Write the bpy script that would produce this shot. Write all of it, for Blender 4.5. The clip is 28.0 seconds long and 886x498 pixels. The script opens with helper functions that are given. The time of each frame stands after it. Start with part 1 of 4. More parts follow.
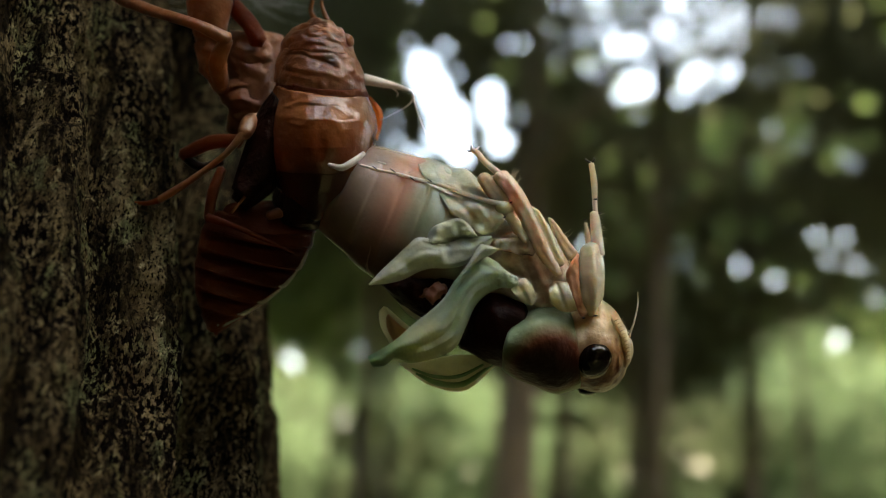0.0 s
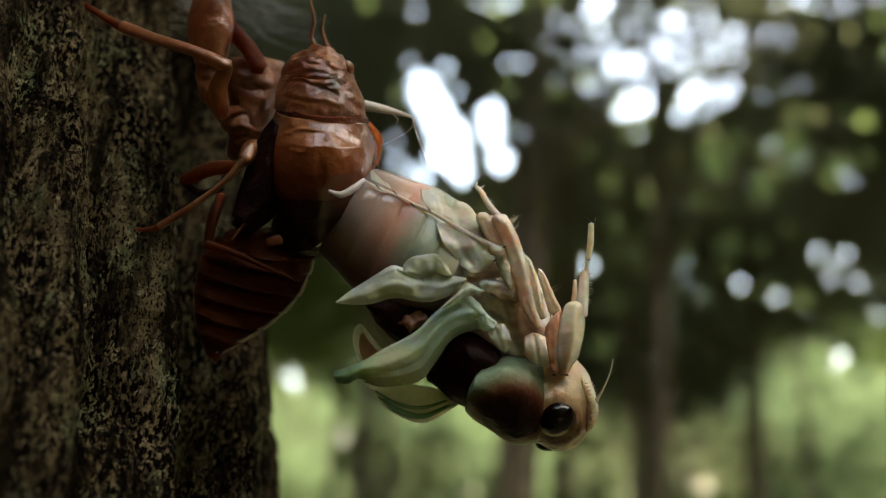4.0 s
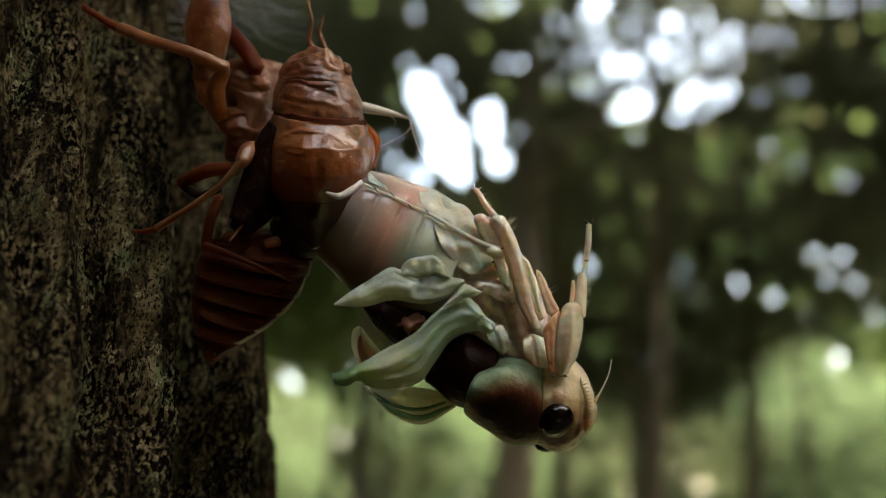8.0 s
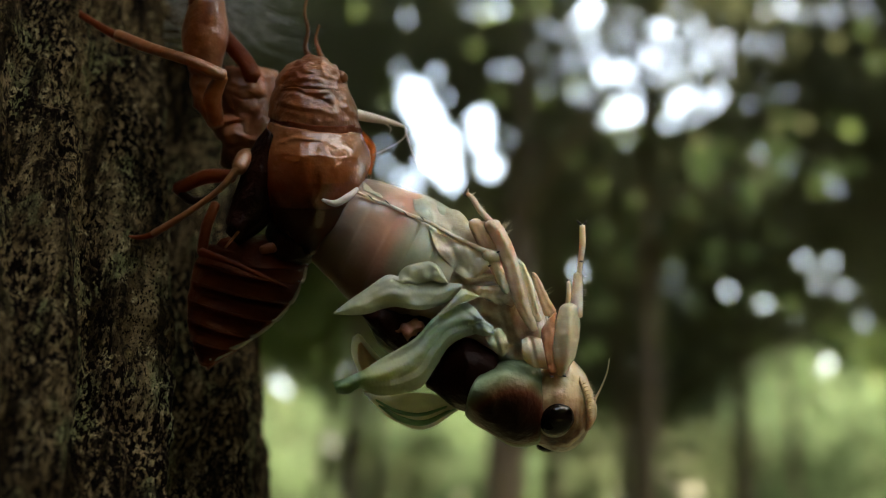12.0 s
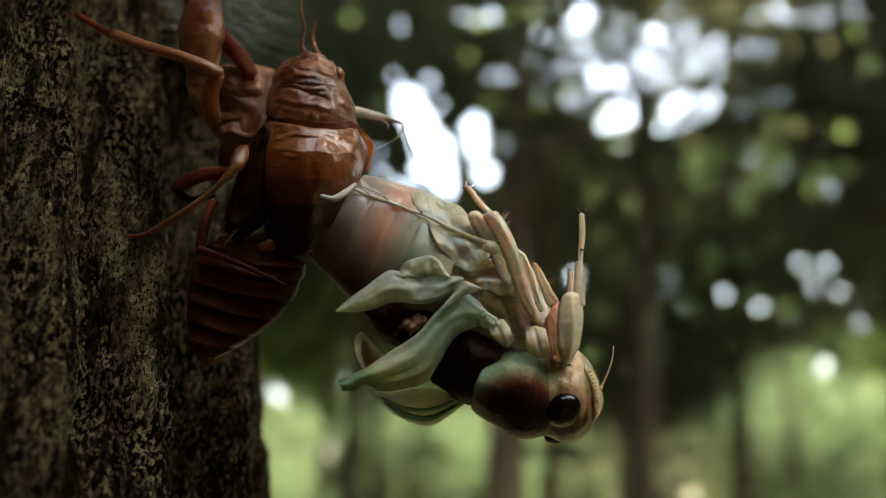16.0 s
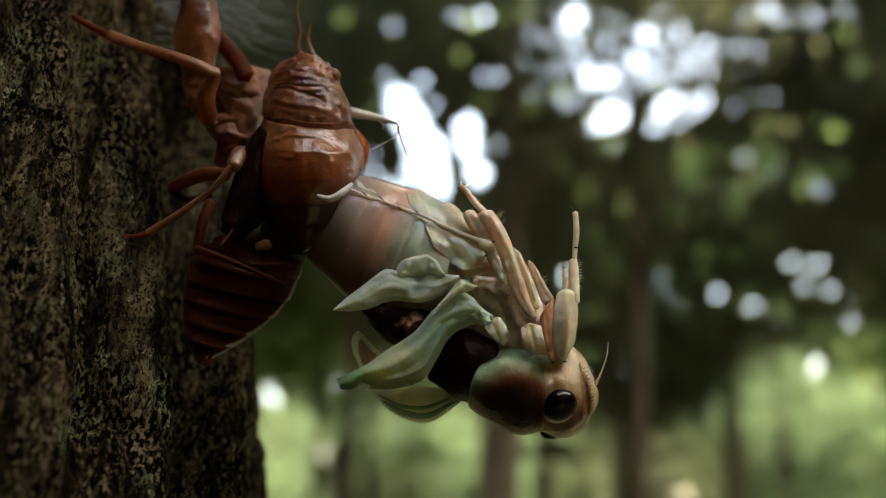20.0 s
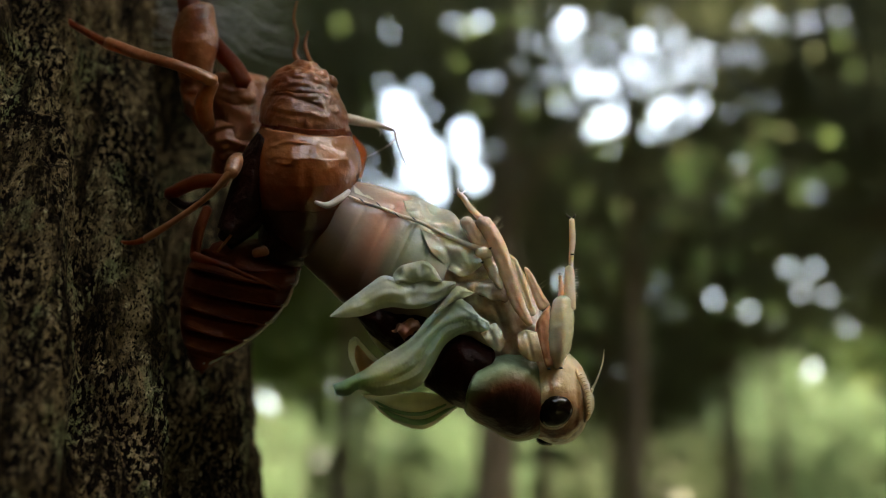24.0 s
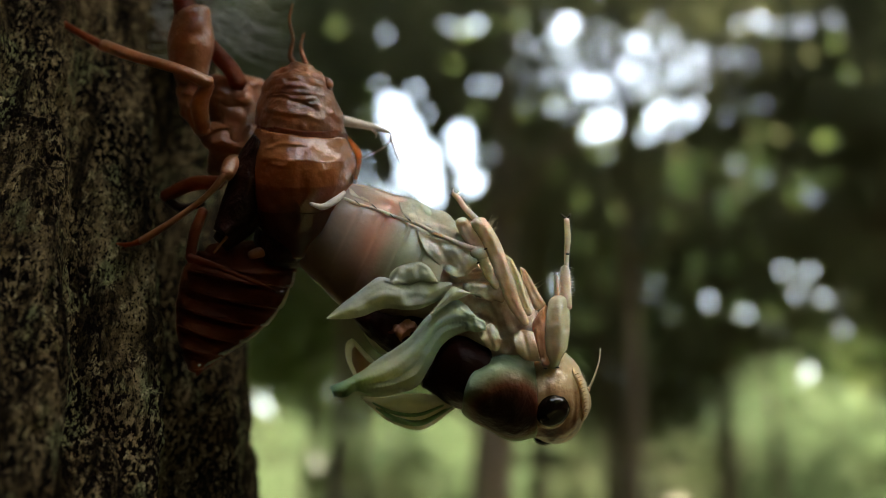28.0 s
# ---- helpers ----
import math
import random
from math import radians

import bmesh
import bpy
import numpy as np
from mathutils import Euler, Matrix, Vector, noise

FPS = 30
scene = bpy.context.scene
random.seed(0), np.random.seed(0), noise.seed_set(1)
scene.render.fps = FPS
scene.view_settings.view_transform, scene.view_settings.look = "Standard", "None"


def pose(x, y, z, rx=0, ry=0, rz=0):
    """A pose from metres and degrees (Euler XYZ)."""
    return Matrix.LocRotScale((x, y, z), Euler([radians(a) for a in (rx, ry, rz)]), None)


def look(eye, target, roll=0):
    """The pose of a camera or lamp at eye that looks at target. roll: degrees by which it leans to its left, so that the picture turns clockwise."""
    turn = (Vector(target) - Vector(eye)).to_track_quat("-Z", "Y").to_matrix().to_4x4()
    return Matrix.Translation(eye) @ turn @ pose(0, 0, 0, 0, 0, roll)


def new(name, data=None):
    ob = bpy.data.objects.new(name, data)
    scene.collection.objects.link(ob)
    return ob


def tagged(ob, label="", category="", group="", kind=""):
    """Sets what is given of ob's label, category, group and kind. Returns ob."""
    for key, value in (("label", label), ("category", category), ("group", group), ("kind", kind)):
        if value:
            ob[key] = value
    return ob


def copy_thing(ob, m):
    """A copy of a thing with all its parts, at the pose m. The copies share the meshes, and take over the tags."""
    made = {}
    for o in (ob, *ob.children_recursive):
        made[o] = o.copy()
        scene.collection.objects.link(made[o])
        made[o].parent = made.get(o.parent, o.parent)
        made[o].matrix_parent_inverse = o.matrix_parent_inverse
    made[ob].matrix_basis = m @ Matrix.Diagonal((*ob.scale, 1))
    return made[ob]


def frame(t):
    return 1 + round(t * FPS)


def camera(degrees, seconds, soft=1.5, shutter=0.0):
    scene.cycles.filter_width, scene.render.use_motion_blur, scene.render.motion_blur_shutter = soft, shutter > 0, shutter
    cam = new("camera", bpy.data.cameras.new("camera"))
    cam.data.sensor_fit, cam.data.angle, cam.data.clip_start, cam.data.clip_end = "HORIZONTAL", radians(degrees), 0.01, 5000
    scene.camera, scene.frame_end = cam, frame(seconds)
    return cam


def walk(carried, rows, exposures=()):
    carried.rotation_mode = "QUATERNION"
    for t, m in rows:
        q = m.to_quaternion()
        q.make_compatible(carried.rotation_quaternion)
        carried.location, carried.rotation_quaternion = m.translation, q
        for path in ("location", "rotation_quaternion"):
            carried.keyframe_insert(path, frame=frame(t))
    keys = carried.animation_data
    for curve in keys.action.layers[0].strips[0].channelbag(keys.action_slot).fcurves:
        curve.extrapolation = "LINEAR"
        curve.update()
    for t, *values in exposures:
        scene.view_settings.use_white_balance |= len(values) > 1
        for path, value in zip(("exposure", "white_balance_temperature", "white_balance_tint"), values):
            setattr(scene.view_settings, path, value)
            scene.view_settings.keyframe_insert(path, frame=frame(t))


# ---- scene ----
# The plan: a cicada shell on a leaning tree trunk, eye height 1.4 m, woods with a sunny clearing behind.
cam = camera(60, 28.0, soft=1.0)
cam.data.dof.use_dof = True
cam.data.dof.focus_distance = 0.0775
cam.data.dof.aperture_fstop = 12.0
walk(cam, [
    (0, pose(-0.00007, -0.00001, 1.39898, 105.602, -0.138, 0.054)),
    (0.5, pose(-0.00007, -0.00015, 1.39922, 105.664, -0.166, 0.026)),
    (1, pose(-0.00006, -0.00019, 1.39940, 105.791, -0.162, 0.022)),
    (1.5, pose(-0.00007, -0.00018, 1.39960, 105.924, -0.155, 0.027)),
    (2, pose(-0.00006, -0.00020, 1.39975, 106.093, -0.156, 0.036)),
    (2.5, pose(0.00001, -0.00022, 1.39982, 106.307, -0.142, 0.085)),
    (3, pose(0.00007, -0.00025, 1.39984, 106.550, -0.118, 0.126)),
    (3.5, pose(0.00003, -0.00013, 1.39990, 106.787, -0.095, 0.141)),
    (5.5, pose(-0.00012, 0.00042, 1.39977, 107.086, 0.248, 0.212)),
    (6, pose(-0.00010, 0.00033, 1.39990, 107.028, 0.168, 0.161)),
    (6.5, pose(-0.00007, 0.00020, 1.39996, 106.999, 0.108, 0.104)),
    (7, pose(-0.00004, 0.00014, 1.39992, 107.026, 0.112, 0.078)),
    (7.5, pose(0.00000, 0.00012, 1.39990, 107.041, 0.100, 0.063)),
    (8, pose(0.00001, 0.00002, 1.39997, 107.011, 0.024, 0.015)),
    (8.5, pose(0.00000, -0.00004, 1.40001, 106.998, -0.009, -0.009)),
    (9, pose(-0.00002, -0.00012, 1.40003, 106.992, -0.029, -0.061)),
    (9.5, pose(-0.00006, -0.00031, 1.39994, 107.025, 0.034, -0.155)),
    (10, pose(-0.00011, -0.00047, 1.39994, 107.072, 0.031, -0.270)),
    (10.5, pose(-0.00016, -0.00066, 1.39990, 107.151, 0.056, -0.384)),
    (11, pose(-0.00019, -0.00083, 1.39990, 107.226, 0.028, -0.499)),
    (11.5, pose(-0.00026, -0.00084, 1.39985, 107.341, 0.071, -0.570)),
    (12, pose(-0.00033, -0.00082, 1.39988, 107.400, 0.039, -0.654)),
    (12.5, pose(-0.00039, -0.00072, 1.39973, 107.489, 0.114, -0.673)),
    (14.5, pose(-0.00038, -0.00056, 1.39954, 107.619, 0.226, -0.643)),
    (15, pose(-0.00042, -0.00046, 1.39944, 107.678, 0.293, -0.645)),
    (15.5, pose(-0.00051, -0.00037, 1.39908, 107.800, 0.556, -0.666)),
    (16, pose(-0.00064, -0.00030, 1.39876, 107.904, 0.787, -0.721)),
    (16.5, pose(-0.00078, -0.00043, 1.39865, 107.893, 0.887, -0.848)),
    (17, pose(-0.00085, -0.00067, 1.39858, 107.865, 0.946, -0.965)),
    (17.5, pose(-0.00090, -0.00083, 1.39855, 107.839, 0.977, -1.061)),
    (18, pose(-0.00091, -0.00099, 1.39855, 107.818, 0.967, -1.139)),
    (18.5, pose(-0.00093, -0.00100, 1.39859, 107.809, 0.958, -1.186)),
    (19, pose(-0.00094, -0.00105, 1.39863, 107.810, 0.941, -1.225)),
    (19.5, pose(-0.00093, -0.00105, 1.39855, 107.855, 0.995, -1.215)),
    (20, pose(-0.00091, -0.00103, 1.39840, 107.924, 1.093, -1.173)),
    (20.5, pose(-0.00091, -0.00104, 1.39838, 107.935, 1.104, -1.173)),
    (21, pose(-0.00093, -0.00109, 1.39844, 107.916, 1.060, -1.215)),
    (21.5, pose(-0.00093, -0.00114, 1.39842, 107.936, 1.098, -1.234)),
    (23.5, pose(-0.00091, -0.00129, 1.39845, 108.240, 1.145, -1.376)),
    (24, pose(-0.00092, -0.00129, 1.39844, 108.308, 1.167, -1.399)),
    (24.5, pose(-0.00088, -0.00132, 1.39842, 108.370, 1.185, -1.418)),
    (25, pose(-0.00086, -0.00130, 1.39837, 108.434, 1.227, -1.431)),
    (25.5, pose(-0.00085, -0.00129, 1.39833, 108.484, 1.259, -1.447)),
    (26, pose(-0.00085, -0.00132, 1.39837, 108.484, 1.235, -1.499)),
    (26.5, pose(-0.00083, -0.00138, 1.39836, 108.485, 1.246, -1.534)),
    (27, pose(-0.00084, -0.00141, 1.39838, 108.469, 1.226, -1.589)),
    (27.5, pose(-0.00083, -0.00152, 1.39828, 108.483, 1.275, -1.631)),
    (28, pose(-0.00084, -0.00146, 1.39821, 108.521, 1.329, -1.634)),
], exposures=[(0, 3.88, 8900, 5), (28, 3.88, 8900, 5)])

# ---- light ----
SUN_ELEVATION, SUN_AZIMUTH = radians(66), radians(88)
world = bpy.data.worlds.new("sky")
scene.world = world
world.use_nodes = True
sky = world.node_tree.nodes.new("ShaderNodeTexSky")
sky.sky_type = "NISHITA"
sky.sun_disc = False
sky.sun_elevation, sky.sun_rotation = SUN_ELEVATION, SUN_AZIMUTH
sky.air_density, sky.dust_density, sky.ozone_density = 1.0, 3.0, 1.0
back = world.node_tree.nodes["Background"]
back.inputs["Strength"].default_value = 0.15
world.node_tree.links.new(sky.outputs["Color"], back.inputs["Color"])
sun = new("sun", bpy.data.lights.new("sun", "SUN"))
sun.data.energy, sun.data.angle, sun.data.color = 3.0, radians(0.6), (1.0, 0.94, 0.84)
sun_way = Vector((math.sin(SUN_AZIMUTH) * math.cos(SUN_ELEVATION), math.cos(SUN_AZIMUTH) * math.cos(SUN_ELEVATION), math.sin(SUN_ELEVATION)))
sun.matrix_world = look(sun_way * 40, (0, 0, 0))


# ---- drafting grid: x to the right, y down, d away, in steps of 1/17 mm; the subject is 80 mm off ----
STEP, REACH, MID_X, MID_Y = 0.08 / 1358, 1358.0, 784.0, 441.0
STAND = Matrix.Translation((0, 0, 1.4)) @ pose(0, 0, 0, 17, 0, 0)      # x right, y away, z up, on the grid


def at(x, y, d=0.0):
    """A place on the drafting grid in the thing's own space, in metres."""
    k = 1 + d / REACH
    return Vector(((x - MID_X) * k * STEP, d * STEP, (MID_Y - y) * k * STEP))



# ---- materials ----
def material(name, stops, scale=200.0, rough=0.5, bump=0.3, bump_scale=None, detail=6.0, stretch=(1, 1, 1), subsurface=0.0,
             radius=(0.0020, 0.0012, 0.0008), coat=0.0, translucent=0.0, through_colour=None, vary=0.0, spread=(0.3, 0.7), along=None, spot=None, specular=0.5, fade=None, gloss=0.06):
    """stops: colours along a noise.
    along: (x, y, x, y, jitter), a line on the drafting grid along which the colours change.
    fade: (colour, x, y, x, y), a second colour that sets in along a line on the grid."""
    m = bpy.data.materials.new(name)
    m.use_nodes = True
    tree = m.node_tree
    node, link = tree.nodes.new, tree.links.new
    shade = tree.nodes["Principled BSDF"]
    coords = node("ShaderNodeTexCoord")
    mapping = node("ShaderNodeMapping")
    mapping.inputs["Scale"].default_value = stretch
    link(coords.outputs["Object"], mapping.inputs["Vector"])
    grain = node("ShaderNodeTexNoise")
    grain.inputs["Scale"].default_value, grain.inputs["Detail"].default_value = scale, detail
    grain.inputs["Roughness"].default_value = 0.62
    link(mapping.outputs["Vector"], grain.inputs["Vector"])
    ramp = node("ShaderNodeValToRGB")
    while len(ramp.color_ramp.elements) < len(stops):
        ramp.color_ramp.elements.new(0.5)
    for i, (e, c) in enumerate(zip(ramp.color_ramp.elements, stops)):
        e.position = spread[0] + (spread[1] - spread[0]) * i / max(1, len(stops) - 1)
        e.color = (*c, 1)
    if spot:
        reach = node("ShaderNodeVectorMath")
        reach.operation = "DISTANCE"
        reach.inputs[1].default_value = at(*spot[0:3])
        link(coords.outputs["Object"], reach.inputs[0])
        ratio = node("ShaderNodeMath")
        ratio.operation = "MULTIPLY_ADD"
        ratio.inputs[1].default_value, ratio.inputs[2].default_value = 1 / (spot[3] * STEP), -0.5 * spot[4]
        link(reach.outputs["Value"], ratio.inputs[0])
        jitter = node("ShaderNodeMath")
        jitter.operation = "MULTIPLY_ADD"
        jitter.inputs[1].default_value = spot[4]
        link(grain.outputs["Fac"], jitter.inputs[0])
        link(ratio.outputs[0], jitter.inputs[2])
        link(jitter.outputs[0], ramp.inputs["Fac"])
    elif along:
        a, b = at(*along[0:2]), at(*along[2:4])
        way = (b - a) / (b - a).length_squared
        dot = node("ShaderNodeVectorMath")
        dot.operation = "DOT_PRODUCT"
        dot.inputs[1].default_value = way
        link(coords.outputs["Object"], dot.inputs[0])
        shift = node("ShaderNodeMath")
        shift.inputs[1].default_value = -way.dot(a) - 0.5 * along[4]
        link(dot.outputs["Value"], shift.inputs[0])
        jitter = node("ShaderNodeMath")
        jitter.operation = "MULTIPLY_ADD"
        jitter.inputs[1].default_value = along[4]
        link(grain.outputs["Fac"], jitter.inputs[0])
        link(shift.outputs[0], jitter.inputs[2])
        link(jitter.outputs[0], ramp.inputs["Fac"])
    else:
        link(grain.outputs["Fac"], ramp.inputs["Fac"])
    colour = ramp.outputs["Color"]
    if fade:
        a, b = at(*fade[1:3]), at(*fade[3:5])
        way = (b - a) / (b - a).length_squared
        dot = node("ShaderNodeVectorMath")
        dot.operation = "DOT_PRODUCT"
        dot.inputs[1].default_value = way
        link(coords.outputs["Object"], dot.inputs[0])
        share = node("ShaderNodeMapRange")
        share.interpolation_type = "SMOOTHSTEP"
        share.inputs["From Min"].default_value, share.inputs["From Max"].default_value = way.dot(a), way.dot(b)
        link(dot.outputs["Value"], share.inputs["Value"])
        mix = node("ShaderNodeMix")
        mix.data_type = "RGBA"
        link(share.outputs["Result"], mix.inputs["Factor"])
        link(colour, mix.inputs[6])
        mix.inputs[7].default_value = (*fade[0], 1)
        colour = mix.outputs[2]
    if vary:
        island = node("ShaderNodeNewGeometry")
        value = node("ShaderNodeMapRange")
        value.inputs["To Min"].default_value, value.inputs["To Max"].default_value = 1 - vary, 1 + vary
        link(island.outputs["Random Per Island"], value.inputs["Value"])
        hue = node("ShaderNodeHueSaturation")
        link(value.outputs["Result"], hue.inputs["Value"])
        link(colour, hue.inputs["Color"])
        colour = hue.outputs["Color"]
    link(colour, shade.inputs["Base Color"])
    shade.inputs["Roughness"].default_value = rough
    shade.inputs["Coat Weight"].default_value, shade.inputs["Specular IOR Level"].default_value = coat, specular
    shade.inputs["Coat Roughness"].default_value = gloss
    if subsurface:
        shade.inputs["Subsurface Weight"].default_value = subsurface
        shade.inputs["Subsurface Radius"].default_value = [r * 1000 for r in radius]
        shade.inputs["Subsurface Scale"].default_value = 0.001
    if bump:
        relief = node("ShaderNodeTexNoise")
        relief.inputs["Scale"].default_value, relief.inputs["Detail"].default_value = bump_scale or scale * 3, 5.0
        link(mapping.outputs["Vector"], relief.inputs["Vector"])
        bumper = node("ShaderNodeBump")
        bumper.inputs["Strength"].default_value = bump
        bumper.inputs["Distance"].default_value = 0.6 / (bump_scale or scale * 3)
        link(relief.outputs["Fac"], bumper.inputs["Height"])
        link(bumper.outputs["Normal"], shade.inputs["Normal"])
        link(bumper.outputs["Normal"], shade.inputs["Coat Normal"])
    if translucent:
        thin = node("ShaderNodeBsdfTranslucent")
        if through_colour:
            thin.inputs["Color"].default_value = (*through_colour, 1)
        else:
            link(colour, thin.inputs["Color"])
        blend = node("ShaderNodeMixShader")
        blend.inputs["Fac"].default_value = translucent
        link(shade.outputs["BSDF"], blend.inputs[1])
        link(thin.outputs["BSDF"], blend.inputs[2])
        link(blend.outputs["Shader"], tree.nodes["Material Output"].inputs["Surface"])
    return m


def bark_material():
    """Grey-tan bark with olive lichen, dark streaks along the grain and clusters of pits whose shade is painted black.
    """
    m = bpy.data.materials.new("bark")
    m.use_nodes = True
    tree = m.node_tree
    node, link = tree.nodes.new, tree.links.new
    shade = tree.nodes["Principled BSDF"]
    coords = node("ShaderNodeTexCoord")

    def grain(scale, stretch, low, high, detail=5.0, rough=0.6, to=(0.0, 1.0)):
        mapping = node("ShaderNodeMapping")
        mapping.inputs["Scale"].default_value = (1, 1, stretch)
        mapping.inputs["Rotation"].default_value = (radians(9), radians(11), 0)
        mapping.inputs["Location"].default_value = (scale * 0.013, 0.1, 0.2)
        link(coords.outputs["Object"], mapping.inputs["Vector"])
        tex = node("ShaderNodeTexNoise")
        tex.inputs["Scale"].default_value, tex.inputs["Detail"].default_value, tex.inputs["Roughness"].default_value = scale, detail, rough
        link(mapping.outputs["Vector"], tex.inputs["Vector"])
        span = node("ShaderNodeMapRange")
        span.inputs["From Min"].default_value, span.inputs["From Max"].default_value = low, high
        span.inputs["To Min"].default_value, span.inputs["To Max"].default_value = to
        link(tex.outputs["Fac"], span.inputs["Value"])
        return span.outputs["Result"]

    def mixed(fac, a, b, kind="MIX"):
        mix = node("ShaderNodeMix")
        mix.data_type, mix.blend_type = "RGBA", kind
        if isinstance(fac, float):
            mix.inputs["Factor"].default_value = fac
        else:
            link(fac, mix.inputs["Factor"])
        for k, v in ((6, a), (7, b)):
            if isinstance(v, tuple):
                mix.inputs[k].default_value = (*v, 1)
            else:
                link(v, mix.inputs[k])
        return mix.outputs[2]

    def product(a, b):
        times = node("ShaderNodeMath")
        times.operation = "MULTIPLY"
        link(a, times.inputs[0])
        link(b, times.inputs[1])
        return times.outputs[0]
    base = mixed(grain(420, 0.3, 0.42, 0.58), (0.054, 0.038, 0.019), (0.146, 0.110, 0.059))
    base = mixed(grain(210, 0.7, 0.52, 0.62), base, (0.105, 0.112, 0.056))
    base = mixed(grain(900, 0.8, 0.56, 0.68, 4), base, (0.25, 0.215, 0.125))
    base = mixed(grain(420, 0.13, 0.50, 0.60), base, (0.014, 0.010, 0.005))
    # shade of the pits put into the colour: black where the bump sinks
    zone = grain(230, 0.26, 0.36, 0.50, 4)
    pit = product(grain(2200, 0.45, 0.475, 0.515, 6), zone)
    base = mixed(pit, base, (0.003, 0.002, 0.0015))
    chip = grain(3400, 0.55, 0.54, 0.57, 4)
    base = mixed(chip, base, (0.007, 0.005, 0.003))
    fine = grain(4200, 0.8, 0.3, 0.7, 4, 0.6, (0.5, 1.4))
    base = mixed(1.0, base, fine, "MULTIPLY")
    link(base, shade.inputs["Base Color"])
    shade.inputs["Roughness"].default_value, shade.inputs["Specular IOR Level"].default_value = 0.95, 0.02
    height = node("ShaderNodeMath")
    height.operation = "SUBTRACT"
    link(grain(2200, 0.7, 0.3, 0.7), height.inputs[0])
    link(pit, height.inputs[1])
    bumper = node("ShaderNodeBump")
    bumper.inputs["Strength"].default_value, bumper.inputs["Distance"].default_value = 1.0, 0.00035
    link(height.outputs[0], bumper.inputs["Height"])
    link(bumper.outputs["Normal"], shade.inputs["Normal"])
    return m


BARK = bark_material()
FAR_BARK = material("far_bark", [(0.07, 0.055, 0.042), (0.15, 0.12, 0.09)], 9, 0.9, 0.5, 30, 6, (1, 1, 0.3))
FOLD_ORANGE = material("fold_orange", [(0.58, 0.32, 0.15), (0.70, 0.44, 0.25)], 300, 0.4, 0.2, subsurface=0.5, translucent=0.35)
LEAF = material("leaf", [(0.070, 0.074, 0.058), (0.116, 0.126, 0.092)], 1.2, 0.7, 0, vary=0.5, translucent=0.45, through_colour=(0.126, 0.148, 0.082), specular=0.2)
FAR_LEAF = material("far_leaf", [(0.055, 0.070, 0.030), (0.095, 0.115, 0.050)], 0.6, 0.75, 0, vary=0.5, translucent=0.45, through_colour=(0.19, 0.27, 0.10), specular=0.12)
# darker leaf copy that stands in for shade among the shrubs
SHADED_LEAF = material("shaded_leaf", [(0.036, 0.046, 0.026), (0.062, 0.076, 0.043)], 0.9, 0.75, 0, vary=0.5, translucent=0.4, through_colour=(0.070, 0.098, 0.050), specular=0.12)
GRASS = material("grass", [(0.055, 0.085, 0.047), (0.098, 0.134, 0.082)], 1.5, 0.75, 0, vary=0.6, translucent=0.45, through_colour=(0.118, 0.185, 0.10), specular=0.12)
GROUND = material("ground", [(0.035, 0.028, 0.015), (0.06, 0.06, 0.025), (0.08, 0.095, 0.04)], 0.7, 0.95, 0.6, 25, 8)
SHELL = material("shell_amber", [(0.05, 0.016, 0.007), (0.16, 0.055, 0.023), (0.27, 0.105, 0.048), (0.38, 0.17, 0.09)], 300, 0.28, 0.6, 700, 8, gloss=0.16, coat=0.45, translucent=0.3,
                 through_colour=(0.70, 0.25, 0.07), spread=(0.36, 0.66))
# amber darkened downwards: the shade under the dome is painted in
DOME_SHADED = material("dome_amber_shaded", [(0.22, 0.080, 0.032), (0.29, 0.105, 0.038), (0.24, 0.078, 0.026), (0.15, 0.042, 0.014), (0.075, 0.019, 0.007), (0.035, 0.009, 0.0035), (0.018, 0.004, 0.002)], 170, 0.22, 0.4, 520, 6, gloss=0.16, coat=0.7, translucent=0.25, through_colour=(0.75, 0.24, 0.05),
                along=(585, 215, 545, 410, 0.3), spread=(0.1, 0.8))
SHELL_LEG = material("shell_leg", [(0.15, 0.055, 0.022), (0.32, 0.135, 0.062)], 400, 0.3, 0.5, 900, 5, coat=0.5, translucent=0.25, through_colour=(0.6, 0.2, 0.06))
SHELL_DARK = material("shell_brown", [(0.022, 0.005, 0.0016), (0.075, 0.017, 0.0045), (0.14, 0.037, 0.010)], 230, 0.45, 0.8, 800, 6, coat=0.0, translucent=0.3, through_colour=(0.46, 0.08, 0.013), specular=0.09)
SHELL_PALE = material("shell_pale", [(0.16, 0.052, 0.021), (0.32, 0.125, 0.06)], 300, 0.35, 0.6, 900, 5, coat=0.25, translucent=0.35, through_colour=(0.6, 0.2, 0.065))
SHELL_THIN = material("shell_thin", [(0.45, 0.15, 0.04), (0.6, 0.22, 0.07)], 300, 0.4, 0.2, 1000, translucent=0.7, through_colour=(0.9, 0.36, 0.08))
THREAD = material("thread", [(0.55, 0.48, 0.42), (0.75, 0.68, 0.62)], 500, 0.5, 0.2, translucent=0.3)
FLESH = material("flesh_cream", [(0.60, 0.44, 0.32), (0.75, 0.60, 0.46), (0.84, 0.73, 0.60)], 330, 0.2, 0.35, 1200, 5, subsurface=0.8, coat=0.7, translucent=0.2)
FOLDS = material("flesh_folds", [(0.42, 0.30, 0.23), (0.60, 0.48, 0.39), (0.74, 0.64, 0.53)], 380, 0.18, 0.4, 800, 5, subsurface=0.75, coat=0.8, spread=(0.34, 0.62), translucent=0.12)
